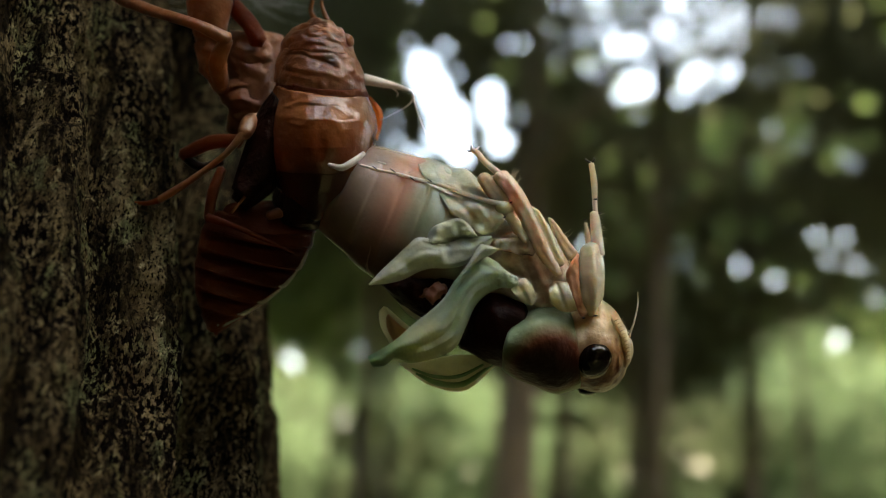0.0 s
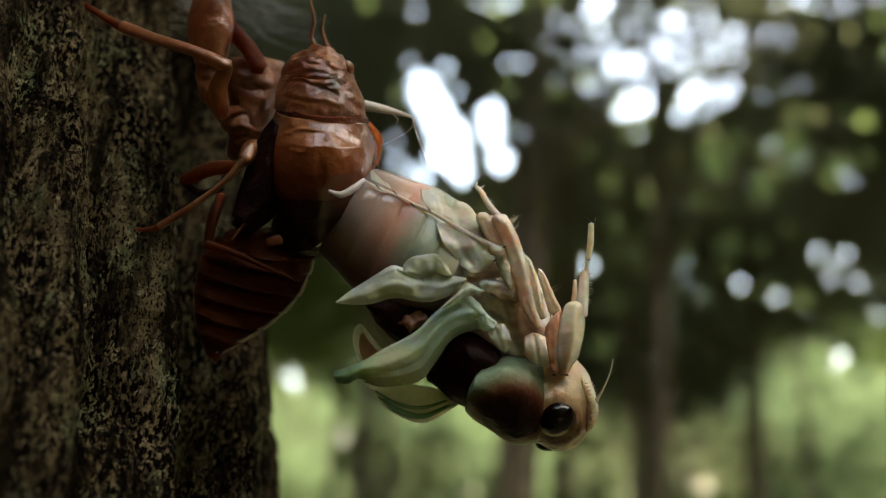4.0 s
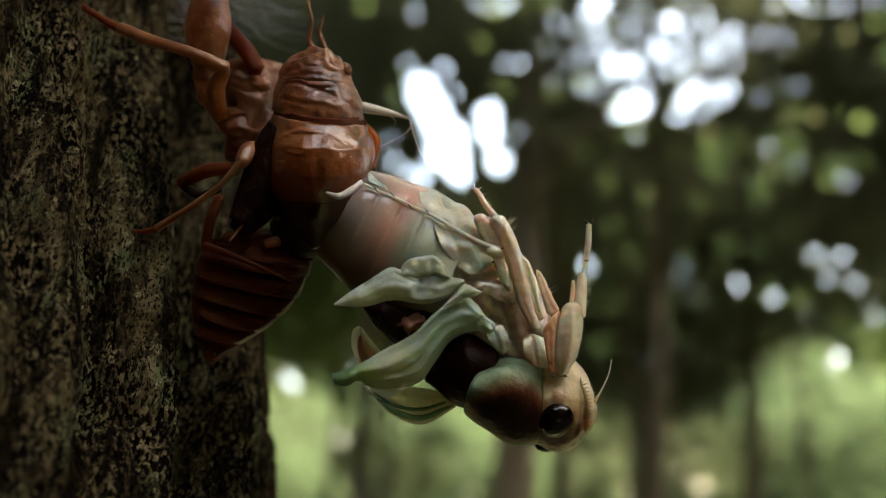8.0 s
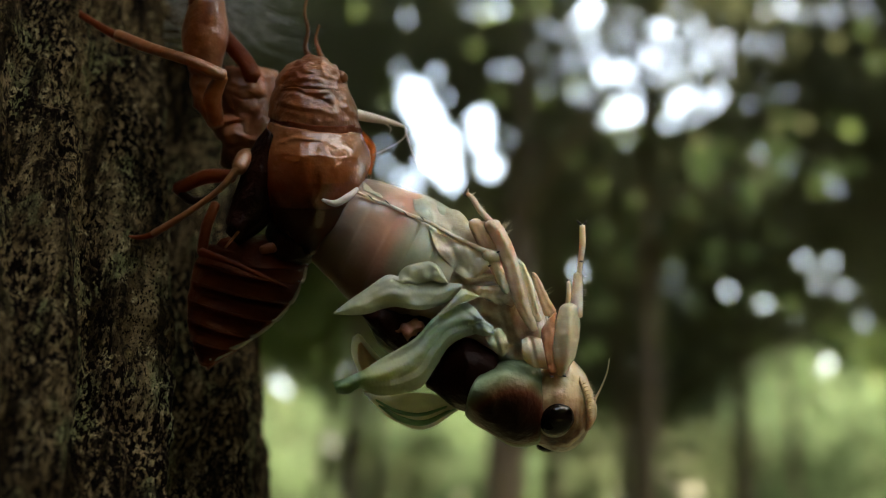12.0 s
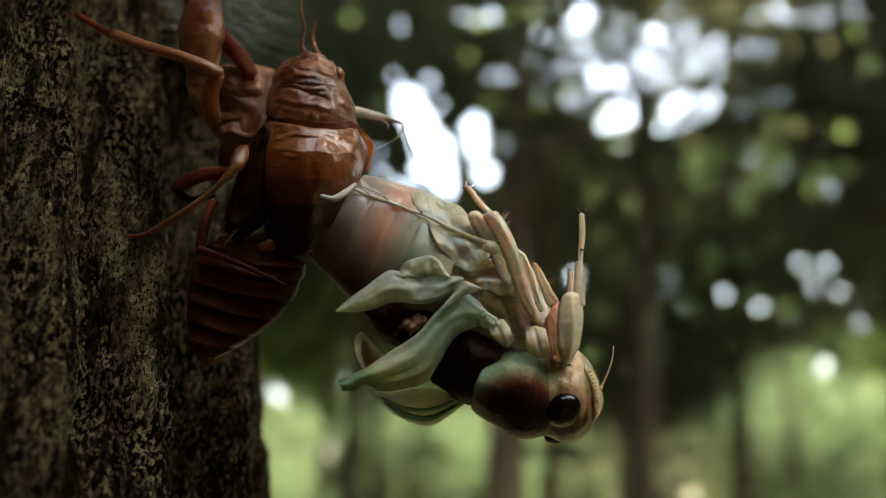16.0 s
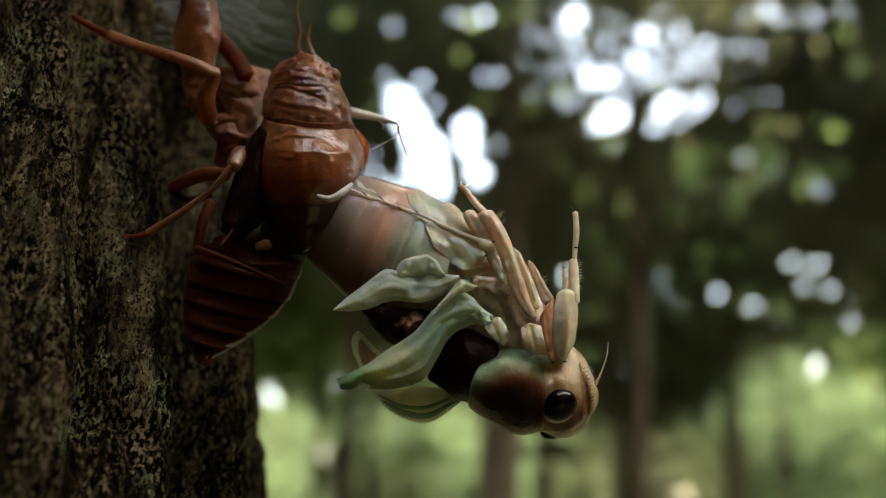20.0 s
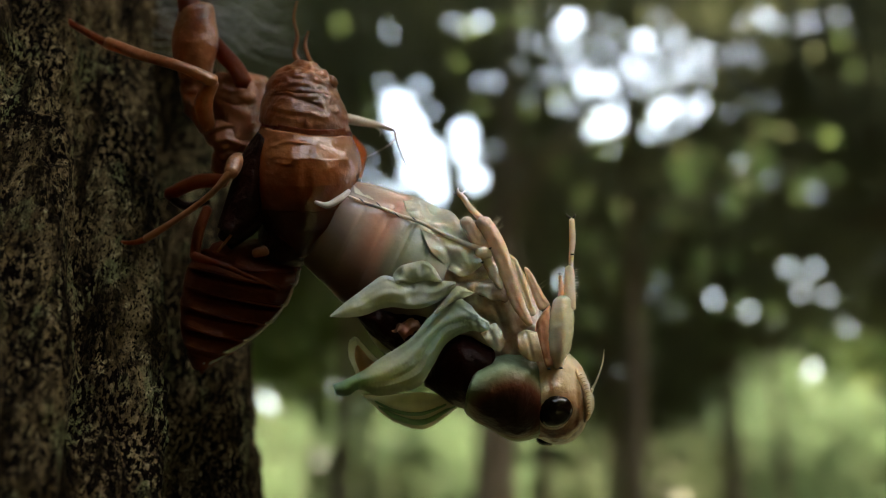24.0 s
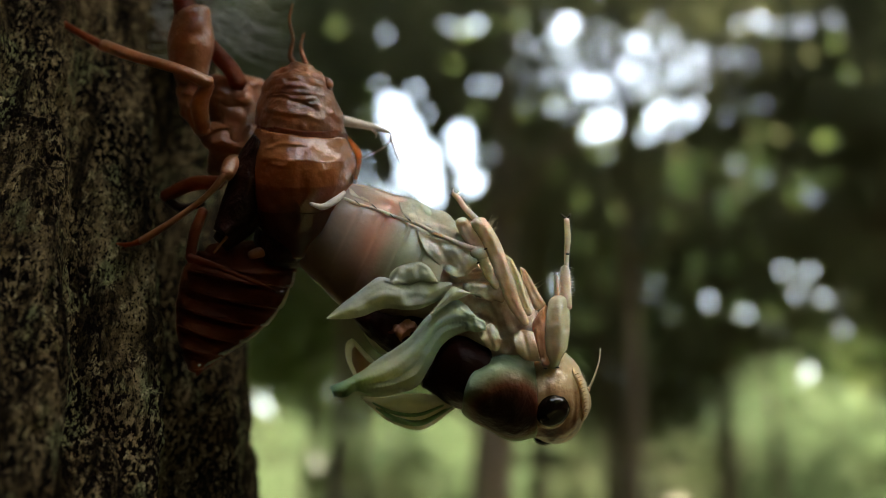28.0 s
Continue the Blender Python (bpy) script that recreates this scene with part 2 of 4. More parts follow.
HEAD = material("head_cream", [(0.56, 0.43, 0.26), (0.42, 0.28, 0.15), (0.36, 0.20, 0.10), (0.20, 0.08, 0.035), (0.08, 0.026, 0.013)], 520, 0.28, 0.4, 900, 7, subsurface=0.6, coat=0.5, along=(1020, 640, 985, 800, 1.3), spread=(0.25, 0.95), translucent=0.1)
WET = material("flesh_wet", [(0.52, 0.43, 0.31), (0.66, 0.58, 0.44), (0.76, 0.70, 0.56)], 420, 0.25, 0.35, 1100, 6, subsurface=0.8, coat=0.55, translucent=0.3)
FLESH_PINK = material("flesh_pink", [(0.60, 0.43, 0.33), (0.78, 0.62, 0.50)], 250, 0.2, 0.3, 1400, subsurface=0.8, coat=0.7, translucent=0.15)
FLESH_GREEN = material("flesh_green", [(0.56, 0.49, 0.34), (0.72, 0.66, 0.49)], 250, 0.2, 0.3, 1500, subsurface=0.8, coat=0.7, translucent=0.1)
RED = material("flesh_red", [(0.46, 0.20, 0.11), (0.62, 0.33, 0.20)], 300, 0.3, 0.3, 1500, subsurface=0.7, coat=0.3)
WING_WHITE = material("wing_white", [(0.46, 0.50, 0.35), (0.60, 0.62, 0.46), (0.70, 0.70, 0.54)], 200, 0.5, 0.35, 700, 6, subsurface=0.8, radius=(0.0035, 0.0030, 0.0020), specular=0.16, translucent=0.36)
WING_GREEN = material("wing_green", [(0.045, 0.10, 0.055), (0.20, 0.31, 0.17), (0.47, 0.51, 0.31), (0.54, 0.56, 0.35), (0.48, 0.58, 0.36), (0.43, 0.59, 0.38), (0.50, 0.64, 0.46), (0.57, 0.67, 0.52)], 170, 0.5, 0.35, 700, 6, subsurface=0.8, radius=(0.0035, 0.0030, 0.0018), specular=0.14, along=(585, 672, 860, 540, 0.16), spread=(0.09, 0.97), translucent=0.38)
WING_VEIN = material("wing_vein", [(0.11, 0.25, 0.12), (0.22, 0.40, 0.22)], 300, 0.5, 0.4, 800, subsurface=0.5, translucent=0.2)
DARK = material("back_brown", [(0.007, 0.0015, 0.001), (0.020, 0.004, 0.002)], 160, 0.42, 0.4, 900, specular=0.08)
# dark of the wing cases, and shade under the dome put into colour
SHELL_BLACK_SHADE = material("shell_black_shade", [(0.006, 0.0016, 0.001), (0.02, 0.0045, 0.002)], 230, 0.45, 0.7, 800, 6, specular=0.1)
CLEAR = material("shank_clear", [(0.66, 0.55, 0.44), (0.80, 0.71, 0.60)], 400, 0.25, 0.2, 1500, subsurface=0.8, coat=0.4, translucent=0.45)
GREEN_BROWN = material("collar_green_brown", [(0.016, 0.004, 0.002), (0.024, 0.0055, 0.0025), (0.065, 0.019, 0.008), (0.105, 0.072, 0.034), (0.14, 0.15, 0.08), (0.19, 0.26, 0.16)], 120, 0.4, 0.4, 900, specular=0.12, spot=(900, 744, -92, 90, 0.2), spread=(0.46, 0.97))
# bands along the body, browner towards the lower left
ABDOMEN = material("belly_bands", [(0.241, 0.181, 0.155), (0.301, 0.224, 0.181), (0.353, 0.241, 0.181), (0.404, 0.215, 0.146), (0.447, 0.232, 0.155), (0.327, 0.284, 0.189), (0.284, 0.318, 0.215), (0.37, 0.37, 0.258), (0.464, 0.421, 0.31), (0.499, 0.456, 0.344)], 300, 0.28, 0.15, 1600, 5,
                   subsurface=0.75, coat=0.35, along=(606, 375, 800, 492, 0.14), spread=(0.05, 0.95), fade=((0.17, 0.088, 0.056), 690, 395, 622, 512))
EYE = material("eye_black", [(0.003, 0.0015, 0.001), (0.006, 0.003, 0.002)], 300, 0.05, 0, specular=0.25)
CLAW = material("claw_black", [(0.01, 0.007, 0.006), (0.02, 0.014, 0.01)], 500, 0.35, 0)
HAIR = material("hair_pale", [(0.62, 0.54, 0.42), (0.75, 0.68, 0.56)], 500, 0.5, 0, translucent=0.4)
WISP = material("fibre_grey", [(0.20, 0.21, 0.20), (0.34, 0.35, 0.33)], 500, 0.6, 0, translucent=0.4)

THING = STAND @ Matrix.Translation((0, 0.08, 0))


def spline(points, n):
    """n points on a smooth curve through the given ones."""
    p = np.array(points, float)
    if len(p) == 2:
        return np.linspace(p[0], p[1], n)
    p = np.vstack([2 * p[0] - p[1], p, 2 * p[-1] - p[-2]])
    out = []
    for u in np.linspace(0, len(p) - 3 - 1e-9, n):
        i, f = int(u), u - int(u)
        a, b, c, e = p[i:i + 4]
        out.append(0.5 * (2 * b + (c - a) * f + (2 * a - 5 * b + 4 * c - e) * f * f + (3 * b - a - 3 * c + e) * f ** 3))
    return np.array(out)


def deep(points, d):
    return [(*q, d) if len(q) == 2 else tuple(q) for q in points]


def skin(bm, rings, first=None, last=None):
    """Joins rings of places into a skin, closed by a point at each end."""
    rows = [[bm.verts.new(v) for v in ring] for ring in rings]
    n = len(rows[0])
    for a, b in zip(rows, rows[1:]):
        for i in range(n):
            bm.faces.new((a[i], a[(i + 1) % n], b[(i + 1) % n], b[i]))
    for row, tip, turn in ((rows[0], first, -1), (rows[-1], last, 1)):
        if tip is not None:
            v = bm.verts.new(tip)
            for i in range(n):
                bm.faces.new((row[i], row[(i + 1) % n], v)[::turn])
    return bm


def sculpt(q, marks, facing=1.0):
    """Raises (or sinks) places of the grid towards the viewer along lines. marks: (points, half width, height)."""
    q = np.asarray(q, float)
    for points, width, height in marks:
        line = spline(points, 40) if len(points) > 1 else np.array(points, float)
        far = np.min(np.sum((q[:, None, :2] - line[None]) ** 2, axis=2), axis=1)
        q[:, 2] -= height * np.exp(-far / width ** 2) * facing
    return q


def loft(side_a, side_b, depth, n=18, m=20, d=0.0, bulge=(12, 12), bow=0.0, lump=0.0, lump_size=30.0, bm=None, seed=0.0, cap=True, marks=()):
    """A rounded body between two sides drawn on the grid, with half depths along it. bow: how far the rings arch along the body.
    marks: creases and ridges on its near side."""
    a, b = spline(deep(side_a, d), n), spline(deep(side_b, d), n)
    e = np.interp(np.linspace(0, 1, n), np.linspace(0, 1, len(depth)), depth)
    mid, half = (a + b) / 2, (a - b) / 2
    way = np.gradient(mid, axis=0)
    way /= np.maximum(np.linalg.norm(way, axis=1), 1e-6)[:, None]
    turn = np.linspace(0, 2 * np.pi, m, endpoint=False)
    rings = []

    def ring(i, shift, k):
        c = mid[i] + way[i] * shift
        return [c + half[i] * k * math.cos(u) + np.array((0, 0, e[i])) * k * math.sin(u) + way[i] * bow * k * math.sin(u) ** 2 for u in turn]
    for u in (75, 50, 25) if cap else ():
        rings.append(ring(0, -bulge[0] * math.sin(radians(u)), math.cos(radians(u))))
    rings += [ring(i, 0, 1) for i in range(n)]
    for u in (25, 50, 75) if cap else ():
        rings.append(ring(n - 1, bulge[1] * math.sin(radians(u)), math.cos(radians(u))))
    if lump:
        for r in rings:
            for k, q in enumerate(r):
                v = noise.noise_vector(Vector(q / lump_size) + Vector((seed, 7.3, 1.1)))
                r[k] = q + np.array(v) * lump
    if marks:
        near = 0.75 * np.clip(-1.5 * np.sin(turn), 0, 1)
        rings = [list(sculpt(r, marks, near)) for r in rings]
    tips = mid[0] - way[0] * bulge[0], mid[-1] + way[-1] * bulge[1]
    bm = bm or bmesh.new()
    return skin(bm, [[at(*q) for q in r] for r in rings], at(*tips[0]) if cap else None, at(*tips[1]) if cap else None)


def tube(points, widths, n=None, m=10, flat=1.0, d=0.0, bm=None):
    """A limb through places on the grid, with half widths along it; flat: its depth against its width."""
    n = n or 6 * len(points)
    p = spline(deep(points, d), n)
    w = np.interp(np.linspace(0, 1, n), np.linspace(0, 1, len(widths)), widths)
    way = np.gradient(p, axis=0)
    rings = []
    for i in range(n):
        t = Vector(way[i]).normalized()
        s = t.cross(Vector((0, 0, 1)))
        s = s.normalized() if s.length > 1e-3 else Vector((1, 0, 0))
        f = t.cross(s)
        rings.append([at(*(Vector(p[i]) + s * w[i] * math.cos(u) + f * w[i] * flat * math.sin(u))) for u in np.linspace(0, 2 * np.pi, m, endpoint=False)])
    ends = [Vector(p[0]) - Vector(way[0]).normalized() * w[0] * 0.7, Vector(p[-1]) + Vector(way[-1]).normalized() * w[-1] * 0.7]
    return skin(bm or bmesh.new(), rings, at(*ends[0]), at(*ends[1]))


def blade(edge_a, edge_b, n=26, m=12, d=0.0, thick=5.0, arch=20.0, ripple=3.0, ripple_size=22.0, seed=0.0, ribs=0, rib=0.0, marks=()):
    """A soft flap between two edges drawn on the grid: arched towards the viewer, rippled, with rounded rims."""
    a, b = spline(deep(edge_a, d), n), spline(deep(edge_b, d), n)
    rings = []
    for i in range(n):
        top, low = [], []
        for u in np.linspace(0, 1, m):
            q = a[i] * (1 - u) + b[i] * u
            lift = arch * math.sin(math.pi * u) + rib * math.cos(2 * math.pi * ribs * u + 0.05 * i)
            wave = noise.noise(Vector((q[0] / ripple_size, q[1] / ripple_size, seed))) * ripple * (1.0 if 0 < u < 1 else 0.3)
            t = thick * (0.35 + 0.65 * math.sin(math.pi * min(1, max(0, u))) ** 0.5)
            top.append(q + np.array((0, 0, -lift - wave - t)))
            low.append(q + np.array((0, 0, -lift - wave + t)))
        rings.append(list(sculpt(top + low[::-1], marks, 0.5)))
    mid = [(a[i] + b[i]) / 2 for i in (0, -1)]
    bm = bmesh.new()
    return skin(bm, [[at(*q) for q in r] for r in rings], at(*mid[0]), at(*mid[1]))


def finish(bm, smooth=True):
    bmesh.ops.recalc_face_normals(bm, faces=bm.faces)
    for f in bm.faces:
        f.smooth = smooth
    return bm


def part(name, bm, mat, parent, label="", flat=False):
    me = bpy.data.meshes.new(name)
    finish(bm, not flat).to_mesh(me)
    bm.free()
    me.materials.append(mat)
    ob = new(name, me)
    ob.parent = parent
    return tagged(ob, label)


def thing(name, label, category, m=Matrix.Identity(4), group="", kind=""):
    ob = new(name)
    ob.empty_display_size = 0.01
    ob.matrix_world = m
    return tagged(ob, label, category, group, kind)


def hairs(parent, root_points, way, length, count, seed, width=0.5, mat=None, name="hair", spread=0.5, d=0.0):
    """Fine bristles along a line on the grid."""
    rnd = random.Random(seed)
    line = spline(deep(root_points, d), 40)
    bm = bmesh.new()
    for _ in range(count):
        q = line[rnd.randrange(40)]
        v = np.array((way[0] + rnd.uniform(-spread, spread), way[1] + rnd.uniform(-spread, spread), rnd.uniform(-spread, spread)))
        k = length * rnd.uniform(0.6, 1.2)
        bend = np.array((rnd.uniform(-.15, .15), rnd.uniform(-.15, .15), 0)) * k
        tube([tuple(q), tuple(q + v * k * 0.5 + bend), tuple(q + v * k)], [width, width * 0.7, width * 0.2], 5, 4, bm=bm)
    return part(name, bm, mat or HAIR, parent)


# ---- ground and trunk ----
def lattice(p, seed):
    """Smooth value noise, -1 to 1, for rows of places."""
    i = np.floor(p).astype(np.int64)
    f = p - i
    f = f * f * (3 - 2 * f)
    total = np.zeros(len(p))
    for k in range(8):
        o = np.array((k & 1, k >> 1 & 1, k >> 2))
        j = i + o
        h = (j[:, 0] * 374761393 + j[:, 1] * 668265263 + j[:, 2] * 2147483647 + seed * 974711) & 0xFFFFFFFF
        h = ((h ^ (h >> 13)) * 1274126177) & 0xFFFFFFFF
        h = ((h ^ (h >> 16)) & 0xFFFF) / 32767.5 - 1
        total += h * np.prod(np.where(o == 1, f, 1 - f), axis=1)
    return total


def fast_mesh(name, co, faces, mat, smooth=True):
    """A mesh from rows of places and of corner numbers, all faces alike."""
    me = bpy.data.meshes.new(name)
    k = faces.shape[1]
    me.vertices.add(len(co))
    me.vertices.foreach_set("co", np.asarray(co, np.float32).ravel())
    me.loops.add(faces.size)
    me.loops.foreach_set("vertex_index", faces.astype(np.int32).ravel())
    me.polygons.add(len(faces))
    me.polygons.foreach_set("loop_start", np.arange(0, faces.size, k, dtype=np.int32))
    me.polygons.foreach_set("use_smooth", np.full(len(faces), smooth))
    me.update(calc_edges=True)
    me.materials.append(mat)
    return me


def grid_faces(rows, cols, closed=False):
    r, c = np.meshgrid(np.arange(rows - 1), np.arange(cols if closed else cols - 1), indexing="ij")
    a = r * cols + c
    b = r * cols + (c + 1) % cols
    return np.stack([a, b, b + cols, a + cols], -1).reshape(-1, 4)


def build_ground():
    s = np.concatenate([-np.geomspace(400, 12, 14), np.linspace(-11, 11, 45), np.geomspace(12, 400, 14)])
    x, y = np.meshgrid(s, s + 6)
    p = np.stack([x.ravel(), y.ravel(), 0 * x.ravel()], 1)
    p[:, 2] = 0.10 * lattice(p * 0.35, 3) + 0.03 * lattice(p * 1.7, 4)
    ob = new("ground", fast_mesh("ground", p, grid_faces(len(s), len(s)), GROUND))
    tagged(ob, "forest floor of leaf litter and short grass", "ground", kind="structure")


TRUNK_R = 0.06
KEY = (4.9, -0.6)
TRUNK_MID = STAND @ Vector((-0.0900, 0.1088, 0.0))
TRUNK_WAY = Vector((-0.19, 0.16, 1.0)).normalized()


def build_trunk(parent):
    """The near trunk: a leaning, fissured stem; finest where the shell hangs."""
    low, high = -1.42, 3.6
    v = np.concatenate([np.linspace(low, -0.072, 40), np.linspace(-0.07, 0.07, 480), np.geomspace(0.073, high, 34)])
    u = np.concatenate([np.linspace(-160, -53, 18), np.linspace(-50, 25, 400), np.linspace(30, 195, 22)])
    u = np.radians(u)
    vv, uu = np.meshgrid(v, u, indexing="ij")
    vv, uu = vv.ravel(), uu.ravel()
    around = np.stack([np.cos(uu), np.sin(uu), 0 * uu], 1)
    p = np.stack([around[:, 0] * TRUNK_R, around[:, 1] * TRUNK_R, vv], 1)
    q = p + 5.0
    ridge = 1 - np.abs(lattice(q * (110, 110, 17), 11))
    plate = lattice(q * (260, 260, 80), 12)
    pit = lattice(q * (700, 700, 420), 13)
    hole = lattice(q * (330, 330, 260), 18)
    fine = lattice(q * (1700, 1700, 1100), 14)
    r = TRUNK_R * (1 + 0.5 * np.exp(-(vv - low) / 0.25) - 0.08 * np.clip(vv, 0, 9)) + 0.0022 * (ridge - 0.75) + 0.0008 * plate
    r += 0.0009 * np.minimum(pit, 0.1) - 0.0022 * np.clip(hole - 0.35, 0, 1) + 0.00038 * np.minimum(fine, 0.3) + 0.0022 * lattice(q * (22, 22, 9), 15)
    deg = np.degrees(uu) + 3.0 * lattice(q * (1, 1, 30), 16) + 1.2 * lattice(q * (9, 9, 120), 17)
    r -= 0.024 * np.clip((0.018 - vv) / 0.012, 0.12, 1) * np.exp(-((deg + 14.5) / 4.2) ** 4) + 0.0030 * np.exp(-((deg + 28.5) / 2.6) ** 2) + 0.0016 * np.exp(-((deg + 37) / 1.4) ** 2) - 0.0012 * np.exp(-((deg + 3) / 5) ** 2)      # long furrows
    axis = np.array(TRUNK_WAY)
    side = np.array(Vector((1, 0, 0)) - TRUNK_WAY * TRUNK_WAY.x)
    side /= np.linalg.norm(side)
    away = np.cross(axis, side)
    bow = np.maximum(vv, -0.12)[:, None]              # the foot of the stem stands upright
    co = np.array(TRUNK_MID) + bow * (axis * (1, 1, 0)) + vv[:, None] * (axis * (0, 0, 1)) + r[:, None] * (around[:, :1] * side + around[:, 1:2] * away)
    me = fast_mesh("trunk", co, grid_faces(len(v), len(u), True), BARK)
    ob = new("trunk", me)
    ob.parent = parent
    return tagged(ob, "rough brown-grey bark with pits painted dark")


# ---- woods ----
def leaf_mesh(name, centres, size, mat, seed, droop=0.3):
    """Folded pointed leaves, two triangles each, at the given places."""
    rnd = np.random.RandomState(seed)
    n = len(centres)
    a = rnd.normal(size=(n, 3))
    a[:, 2] = a[:, 2] * 0.5 - droop
    a /= np.linalg.norm(a, axis=1)[:, None]
    up = rnd.normal(size=(n, 3)) * 0.5 + (0, 0, 1)
    b = np.cross(up, a)
    b /= np.maximum(np.linalg.norm(b, axis=1), 1e-6)[:, None]
    c = np.cross(a, b)
    k = (size * rnd.uniform(0.7, 1.3, n))[:, None]
    tip, tail = centres + a * k * 0.5, centres - a * k * 0.5
    left, right = centres + b * k * 0.27 + c * k * 0.08, centres - b * k * 0.27 + c * k * 0.08
    co = np.stack([tail, left, tip, right], 1).reshape(-1, 3)
    base = np.arange(n)[:, None] * 4
    faces = np.concatenate([base + (0, 1, 2), base + (0, 2, 3)], 0)
    return fast_mesh(name, co, faces, mat, False)


EYE_POINT = np.array((0.0, 0.0, 1.4))
UP10 = np.array(STAND.to_3x3())
# openings in the canopy where the sky shows: x, y on the grid and radius
SKY_LARGE = [(736, 172, 12), (752, 158, 20), (816, 240, 12), (765, 195, 26), (785, 235, 32), (798, 275, 28), (776, 275, 20), (812, 310, 16), (864, 205, 19), (868, 240, 17), (882, 285, 18), (925, 235, 11),
             (1062, 5, 22), (1045, 22, 12), (1187, 38, 15), (1083, 122, 16), (1108, 116, 13), (1075, 170, 10), (1135, 190, 10), (1195, 203, 12), (1212, 170, 14), (1236, 166, 12), (1246, 860, 15), (1232, 858, 9)]
SKY_SMALL = [(1305, 78, 9), (1168, 92, 10), (1160, 82, 7), (1240, 95, 9), (1215, 45, 8), (1258, 98, 6), (1292, 158, 7), (1276, 180, 8), (1178, 125, 7), (1150, 62, 6), (1142, 160, 6), (1095, 92, 6), (1065, 95, 7),
             (1205, 72, 7), (982, 38, 8), (896, 6, 7), (921, 116, 7), (933, 122, 6), (893, 112, 5), (785, 122, 6), (738, 138, 8), (868, 188, 6), (1308, 505, 8), (1440, 452, 8), (1490, 455, 9), (1512, 505, 7),
             (515, 677, 8), (602, 777, 8), (700, 288, 6), (727, 308, 7), (692, 250, 5), (746, 320, 8), (1200, 828, 8), (680, 272, 8)]
SKY_FAINT = [(1280, 26, 4), (1355, 60, 4), (1382, 66, 5), (1345, 172, 4), (1225, 222, 4), (975, 15, 4), (852, 6, 4), (865, 20, 3), (734, 26, 4), (968, 82, 5), (1030, 88, 5), (1030, 155, 5), (1405, 4, 4),
             (1480, 2, 4), (1515, 2, 4), (1395, 72, 3), (1465, 500, 6), (1470, 470, 6), (1545, 505, 4), (1375, 530, 6), (1480, 635, 6), (1108, 872, 7), (830, 872, 8), (720, 112, 4), (840, 5, 3), (1040, 470, 4),
             (1455, 8, 4), (1010, 872, 6)]
# thinner places where sunlit leaves behind show
LEAFY = [(1385, 272, 42), (1270, 285, 34), (1330, 330, 30), (1120, 205, 36), (1480, 310, 28), (1210, 450, 10), (1530, 215, 14), (1420, 540, 16), (720, 620, 20), (1360, 520, 18),
         (1090, 400, 17), (1125, 470, 15), (1100, 540, 17), (1150, 350, 17), (1060, 610, 13), (1180, 580, 17), (1240, 520, 16), (1280, 430, 15), (1080, 320, 13), (1340, 440, 14), (1150, 630, 13)]


def openings(rows, scatter=0):
    rnd = random.Random(5)
    rows = [(x, y, (0.92 if x < 950 else 0.61 if y < 400 else 0.58) * r) for x, y, r in rows]
    for _ in range(scatter):                    # many small chinks in the bright part of the canopy
        rows.append((rnd.gauss(1150, 95), min(200, rnd.gauss(95, 62)), rnd.uniform(1.2, 3.8)))
    for _ in range(scatter // 14):
        rows.append((rnd.uniform(1370, 1568), rnd.uniform(-10, 22), rnd.uniform(2, 4.5)))
    return np.array(rows)


SKY_GAPS = openings(SKY_LARGE + SKY_SMALL + SKY_FAINT, 210)
LEAF_GAPS = np.array(LEAFY)
chink = random.Random(23)
LEAF_GAPS = np.concatenate([LEAF_GAPS, [(chink.uniform(620, 1600), chink.uniform(-20, 300), chink.uniform(4, 11)) for _ in range(40)],
                            [(chink.uniform(940, 1420), chink.uniform(300, 650), chink.uniform(5, 11)) for _ in range(36)]])


def clear_of(p, gaps, leaf=0.0):
    """Which places leave the given openings free."""
    q = (p - EYE_POINT) @ UP10
    ahead = np.maximum(q[:, 1], 0.01)
    x, y = MID_X + REACH * q[:, 0] / ahead, MID_Y - REACH * q[:, 2] / ahead
    keep = np.ones(len(p), bool)
    for gx, gy, gr in gaps:
        keep &= (x - gx) ** 2 + (y - gy) ** 2 > (gr + 0.25 * leaf * REACH / ahead) ** 2
    return keep | (q[:, 1] < 0.5)


def stem(name, points, radii, mat, parent, m=12):
    p = spline(points, 5 * len(points))
    w = np.interp(np.linspace(0, 1, len(p)), np.linspace(0, 1, len(radii)), radii)
    bm = bmesh.new()
    rings = []
    for i in range(len(p)):
        t = Vector(p[min(i + 1, len(p) - 1)] - p[max(i - 1, 0)]).normalized()
        s = t.cross(Vector((0.3, 1, 0.1))).normalized()
        f = t.cross(s)
        rings.append([Vector(p[i]) + (s * math.cos(u) + f * math.sin(u)) * w[i] * (1 + 0.12 * noise.noise(Vector(p[i]) * 2 + Vector((math.cos(u), math.sin(u), 0)))) for u in np.linspace(0, 2 * np.pi, m, endpoint=False)])
    skin(bm, rings, Vector(p[0]), Vector(p[-1]))
    return part(name, bm, mat, parent)


def crown(parent, middle, size, clumps, leaves, leaf, mat, seed, gaps):
    rnd = np.random.RandomState(seed)
    d = rnd.normal(size=(clumps, 3))
    d /= np.linalg.norm(d, axis=1)[:, None]
    c = np.array(middle) + d * (rnd.uniform(0.25, 1, clumps) ** 0.5)[:, None] * np.array(size)
    p = np.repeat(c, leaves, 0) + rnd.normal(size=(clumps * leaves, 3)) * (0.42, 0.42, 0.28)
    for g in gaps:
        p = p[clear_of(p, g, leaf)]
    ob = new("crown", leaf_mesh("crown", p, leaf, mat, seed))
    ob.parent = parent
    return ob


